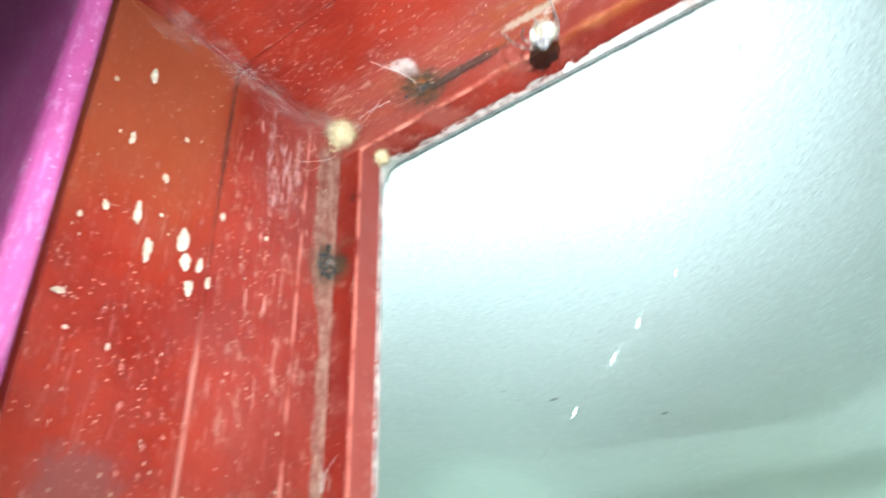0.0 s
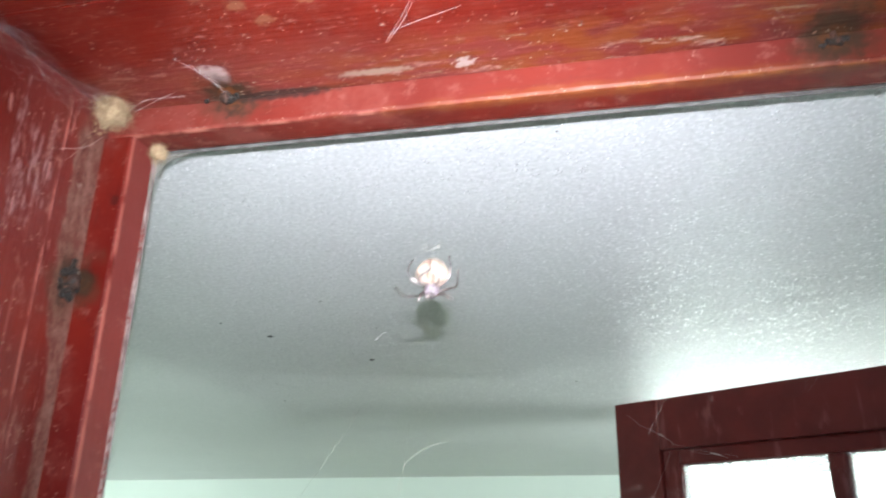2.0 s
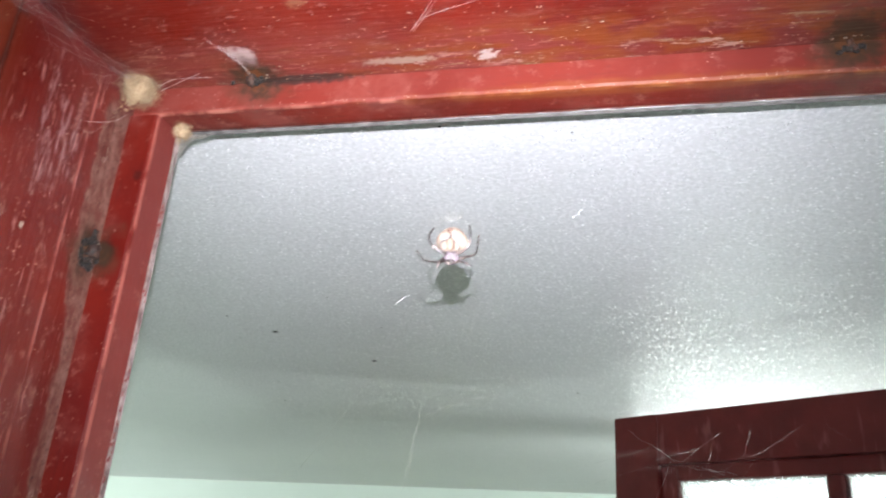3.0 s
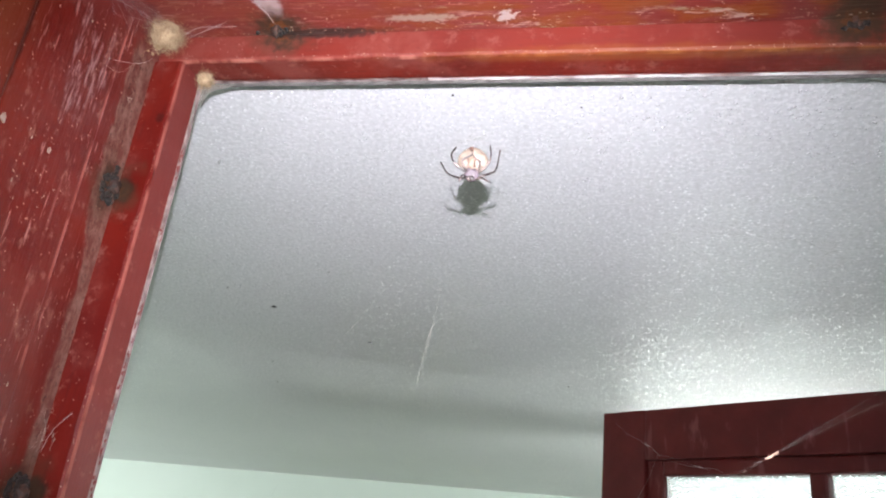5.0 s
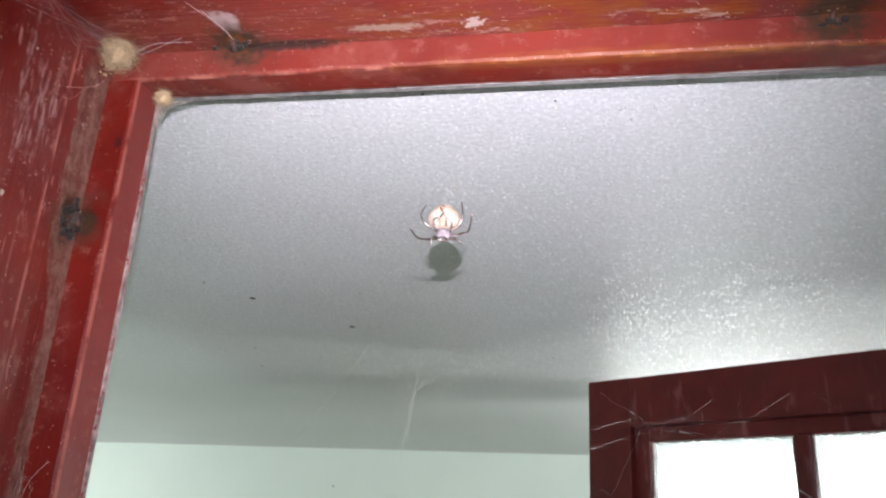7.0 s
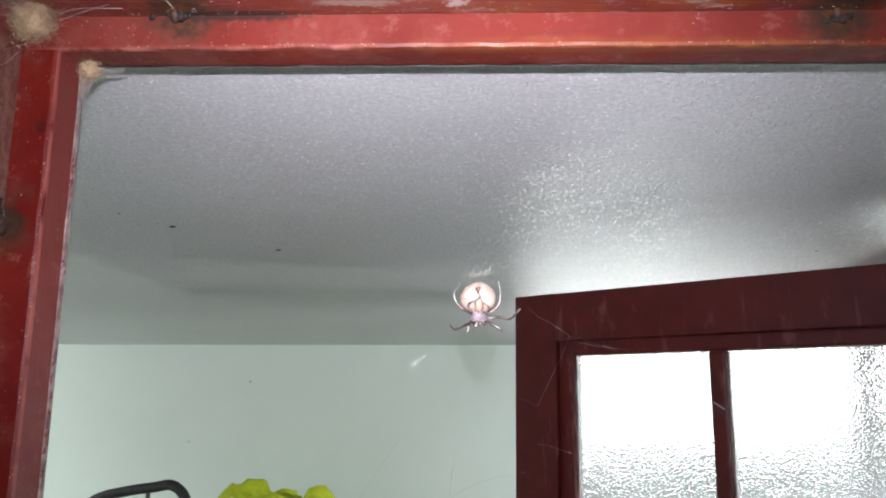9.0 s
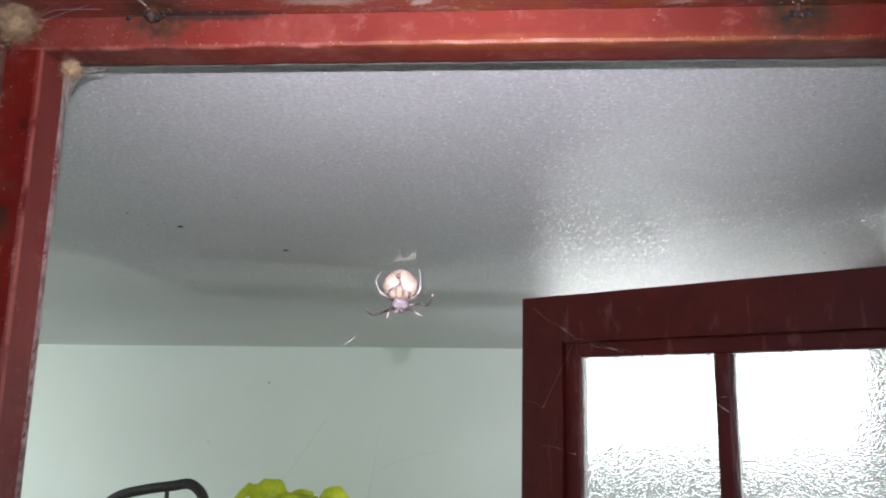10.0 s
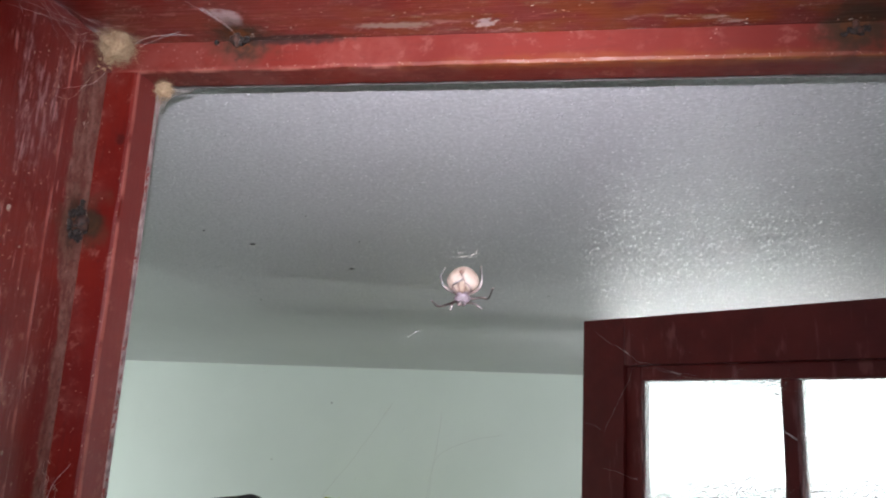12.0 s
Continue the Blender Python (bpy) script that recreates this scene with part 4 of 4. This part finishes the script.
    web("corner_cobwebs", corner, 0.00007, THREAD, "dusty old cobweb threads in the frame corner")
    # loose threads below the spider, with a few thicker shreds
    loose = [[(0.2033, -0.1, 1.8335), (0.1940, -0.1, 1.8314), (0.1849, -0.1, 1.8265), (0.1827, -0.1, 1.8165), (0.1819, -0.1, 1.8092)], [(0.171, -0.1, 1.8406), (0.1617, -0.1, 1.8265), (0.1518, -0.1, 1.8136)], [(0.1857, -0.1, 1.8389), (0.1843, -0.1, 1.826), (0.183, -0.1, 1.8129)]]
    web("loose_threads", loose, 0.000018, GREY_SILK, "faint loose threads hanging from the web", Matrix())
    web("web_shreds", [[(0.1742, -0.1, 1.8596), (0.1758, -0.1, 1.8610), (0.1776, -0.1, 1.8622)], [(0.2249, -0.1, 1.8840), (0.2266, -0.1, 1.8857), (0.2276, -0.1, 1.8870)]], 0.00003, THREAD, "tiny white shreds of silk in the web", Matrix())
    web("low_threads", [[(0.2594, -0.1, 1.790), (0.2708, -0.1, 1.797), (0.295, -0.1, 1.8107), (0.335, -0.1, 1.832)], [(0.1743, -0.1, 1.7465), (0.198, -0.1, 1.7664), (0.2233, -0.1, 1.7881)]], 0.000012, GREY_SILK, "thin dusty threads below the web", Matrix())
    web("low_shreds", [[(0.2700, -0.1, 1.7964), (0.2712, -0.1, 1.7974)], [(0.1855, -0.1, 1.7558), (0.1868, -0.1, 1.7570)], [(0.197, -0.1, 1.7655), (0.1985, -0.1, 1.7668)], [(0.2045, -0.1, 1.7720), (0.2058, -0.1, 1.7733)], [(0.2160, -0.1, 1.7815), (0.2168, -0.1, 1.7821)]], 0.00014, THREAD, "small tufts of silk on the low threads", Matrix())
    # broken lines of the web below the spider, in its own plane
    flat = lambda lines: [[(x, -0.11, z) for x, z in line] for line in lines]
    upper = [[(0.2472, 1.8506), (0.2540, 1.8440), (0.2615, 1.8381)], [(0.2472, 1.8506), (0.2564, 1.8498), (0.2738, 1.8480), (0.2795, 1.8473), (0.2842, 1.8440)], [(0.2795, 1.8473), (0.2863, 1.8464), (0.2842, 1.8440), (0.2806, 1.8395)],
             [(0.2842, 1.8440), (0.2891, 1.8451), (0.2949, 1.8453), (0.3056, 1.8441)], [(0.2564, 1.8498), (0.2573, 1.8527)], [(0.2606, 1.8495), (0.2646, 1.8531)], [(0.2741, 1.8484), (0.2753, 1.8532)], [(0.2816, 1.8445), (0.2799, 1.8395)], [(0.2545, 1.8455), (0.2463, 1.8311)]]
    middle = [[(0.2317, 1.8160), (0.2427, 1.8193), (0.2440, 1.8205)], [(0.2312, 1.8114), (0.2438, 1.8156), (0.2474, 1.8143), (0.2540, 1.8196), (0.2593, 1.8235)], [(0.2445, 1.8169), (0.2540, 1.8196)], [(0.2496, 1.8088), (0.2536, 1.8129), (0.2565, 1.8178), (0.2571, 1.8210)],
              [(0.2509, 1.8106), (0.2578, 1.8141), (0.2635, 1.8184), (0.2665, 1.8189), (0.2764, 1.8256)], [(0.2665, 1.8189), (0.2601, 1.8093)], [(0.2655, 1.8240), (0.2637, 1.8188)], [(0.2572, 1.8135), (0.2557, 1.8093)], [(0.2810, 1.8255), (0.2856, 1.8220)]]
    web("broken_web_lines", flat(upper + middle), 0.000013, GREY_SILK, "fine broken lines of the web catching the torch light", Matrix())
    web("stretched_line", flat([[(0.2480, 1.7800), (0.2587, 1.7876), (0.2690, 1.7948), (0.2876, 1.8072), (0.3000, 1.8156)]]), 0.000012, GREY_SILK, "stretched web line with a small silk knot", Matrix())
    bm = bmesh.new()
    for j in range(7):
        p = Vector((0.2678, -0.11, 1.7940)).lerp((0.2702, -0.11, 1.7955), j / 6)
        blob(bm, p, [rnd.uniform(0.0002, 0.0004) for _ in range(3)], 0.6, 2.0, 2)
    tagged(smooth(part("silk_knot", bm, CRUMB)), "small cream silk knot on a web line", "silk", kind="stuff")
    # dusty film across the corner of the two linings
    bm = bmesh.new()
    grid = [[bm.verts.new((-0.0156 + 0.0125 * v - 0.0016 * math.sin(math.pi * v), -0.155 + 0.128 * u, 0.0030 + 0.0112 * v + 0.0016 * math.sin(math.pi * v) * math.cos(9 * u))) for v in (i / 6 for i in range(7))] for u in (j / 30 for j in range(31))]
    for a, b in zip(grid, grid[1:]):
        for i in range(6):
            bm.faces.new((a[i], a[i + 1], b[i + 1], b[i]))
    ob = smooth(part("dusty_film", bm, web_film(), None))
    ob.matrix_world = WALL
    tagged(ob, "thin dusty cobweb film across the corner of the boards", "cobweb", kind="stuff")
    strands = []
    for j in range(40):
        y, q = rnd.uniform(-0.15, -0.035), rnd.uniform(-0.08, 0.08)
        a, b = rnd.uniform(0.0, 0.016), rnd.uniform(0.0, 0.016)
        strands.append([(-0.0153, y, 0.0135 - a), (-0.0145 + 0.4 * b, y + 0.5 * q, 0.0140 - 0.4 * a), (-0.0145 + b, min(y + q, -0.026), 0.0143)])
    web("fine_corner_threads", strands, 0.000022, THREAD, "many fine dusty threads across the corner of the boards")
    # grey veil that rounds the corner of the glass
    bm = bmesh.new()
    for k in range(34):
        t = k / 33
        y = 0.0005 + 0.008 * rnd.random()
        a, b = 0.003 + 0.017 * t * rnd.uniform(0.5, 1.0), 0.003 + 0.012 * t * rnd.uniform(0.5, 1.0)
        tube(bm, curved([(0.0, y, -b), (0.30 * a, y - 0.001, -0.30 * b), (a, y, 0.0)], 5), rnd.uniform(0.00008, 0.00022), 4)
    for k in range(10):
        z = -0.018 - 0.012 * rnd.random()
        tube(bm, curved([(-0.0004, 0.001, z + 0.012), (0.0012 * rnd.random(), 0.0, z + 0.004), (0.001 + 0.002 * rnd.random(), 0.0, z)], 4), 0.00018, 4)
    ob = part("corner_veil", bm, GREY_SILK, None)
    ob.matrix_world = WALL
    tagged(ob, "grey dusty web rounding the corner of the glass", "cobweb", kind="stuff")
    # threads on the open sash
    m = pose(0.1732, 0.7839, 2.0106, 0, 0, math.degrees(-0.5439))
    sash = [[(0.0226, -0.003, -0.0168), (0.05, -0.006, -0.035), (0.080, -0.008, -0.0518), (0.091, -0.008, -0.0621)], [(0.091, -0.008, -0.0621), (0.13, -0.007, -0.073), (0.1739, -0.002, -0.0837)],
            [(0.091, -0.008, -0.0621), (0.0713, -0.010, -0.1025), (0.0419, -0.010, -0.1532)], [(0.0419, -0.010, -0.1532), (0.024, -0.006, -0.147), (0.0055, -0.002, -0.142)],
            [(0.088, -0.003, -0.066), (0.11, -0.005, -0.071), (0.16, -0.003, -0.0835)], [(0.0361, -0.004, -0.204), (0.06, -0.006, -0.206), (0.0878, -0.003, -0.2126)]]
    shreds = [[(0.072, -0.008, -0.047), (0.078, -0.008, -0.051)], [(0.140, -0.006, -0.076), (0.152, -0.005, -0.0795)], [(0.084, -0.003, -0.2118), (0.0885, -0.003, -0.2132)], [(0.290, -0.002, -0.155), (0.275, -0.002, -0.145)]]
    web("sash_shreds", shreds, 0.00045, THREAD, "small dusty tufts of cobweb on the sash", m)
    web("sash_cobwebs", [[Vector(p) + Vector((rnd.uniform(-1, 1), 0, rnd.uniform(-1, 1))) * 0.0016 for q in zip(s, s[1:]) for p in (q[0], Vector(q[0]).lerp(q[1], 0.35), Vector(q[0]).lerp(q[1], 0.7))] + [s[-1]] for s in sash], 0.00008, THREAD, "thin cobweb threads across the dark red sash", m)


# ---------------------------------------------------------------- the camera's side
def near_room():
    tagged(part("wall_back", boxed((-1.7, -1.7, 0), (1.7, -1.6, 2.6)), GREY_WALL), "plain grey plaster wall", kind="structure")
    tagged(part("wall_side_west", boxed((-1.7, -1.6, 0), (-1.6, -0.1, 2.6)), GREY_WALL), "plain grey plaster wall", kind="structure")
    tagged(part("wall_side_east", boxed((1.6, -1.6, 0), (1.7, 0.1, 2.6)), GREY_WALL), "plain grey plaster wall", kind="structure")
    tagged(part("ceiling_near", boxed((-1.7, -1.7, 2.5), (1.7, 0.03, 2.6)), GREY_WALL), "plain grey ceiling", kind="structure")


def torch():
    """The small light beside the lens that goes with the camera."""
    k = Mat("torch_light")
    e = k.node("ShaderNodeEmission", Color=(0.90, 0.868, 0.975, 1), Strength=TORCH)
    k.link(e.outputs[0], k.t.nodes["Material Output"].inputs["Surface"])
    ob = tagged(new("torch"), "small phone torch with a white light, in a black housing", "torch")
    bm = bmesh.new()
    bmesh.ops.create_circle(bm, cap_ends=True, segments=20, radius=0.0003)
    bmesh.ops.reverse_faces(bm, faces=bm.faces)
    part("light", bm, k.m, ob, "white light")
    bm = tube(bmesh.new(), [(0, 0, 0.0006), (0, 0, 0.05)], 0.0045, 24)
    part("housing", bm, BLACK, ob)
    bm = bmesh.new()
    rings = [[bm.verts.new((q * math.cos(a), q * math.sin(a), z)) for a in (2 * math.pi * j / 24 for j in range(24))] for q, z in ((0.00050, 0.0005), (0.00050, -0.00082), (0.0045, -0.00082), (0.0045, 0.0005))]
    for a, b in zip(rings, rings[1:] + rings[:1]):
        for j in range(24):
            bm.faces.new((a[j], a[(j + 1) % 24], b[(j + 1) % 24], b[j]))
    part("hood", bm, BLACK, ob)
    return ob


TORCH = 9900000.0
near_wall()
near_window()
splashes()
grit()
far_room()
open_sash()
specks()
rack()
clothes()
wad("egg_sac", (-0.0060, -0.0290, 0.0088), 0.0078, 1500, "cream fuzzy silk egg sac in the frame corner")
wad("small_egg_sac", (0.0092, -0.0085, -0.0054), 0.0043, 520, "small cream silk wad at the corner of the glass")
SPIDER_THING = spider()
webs()
near_room()
TORCH_THING = torch()


# the spider's slight sway in its web: seconds, millimetres to the right and up
SWAY = [(0.0, 0.8, -0.6), (1.5, 1.2, -1.3), (2.5, 0.6, -0.3), (3.5, 0.8, -1.4), (5.5, 0.7, -1.2), (6.5, 0.4, -1.5), (7.0, -0.2, -2.5), (9.0, 0.2, 0.2), (9.5, 0.2, 0.0), (10.0, -0.3, -0.8), (10.5, 0.2, -0.4), (11.0, -0.6, -1.8), (12.0, -0.3, -0.9)]


def motions():
    walk(SPIDER_THING, [(t, Matrix.Translation(SPIDER + Vector((x, 0, z)) * 0.001) @ pose(0, 0, 0, 14, 0, 8)) for t, x, z in SWAY])
    walk(TORCH_THING, [(t, m @ pose(0.0, 0.0152, 0.001)) for t, m in PATH])


motions()
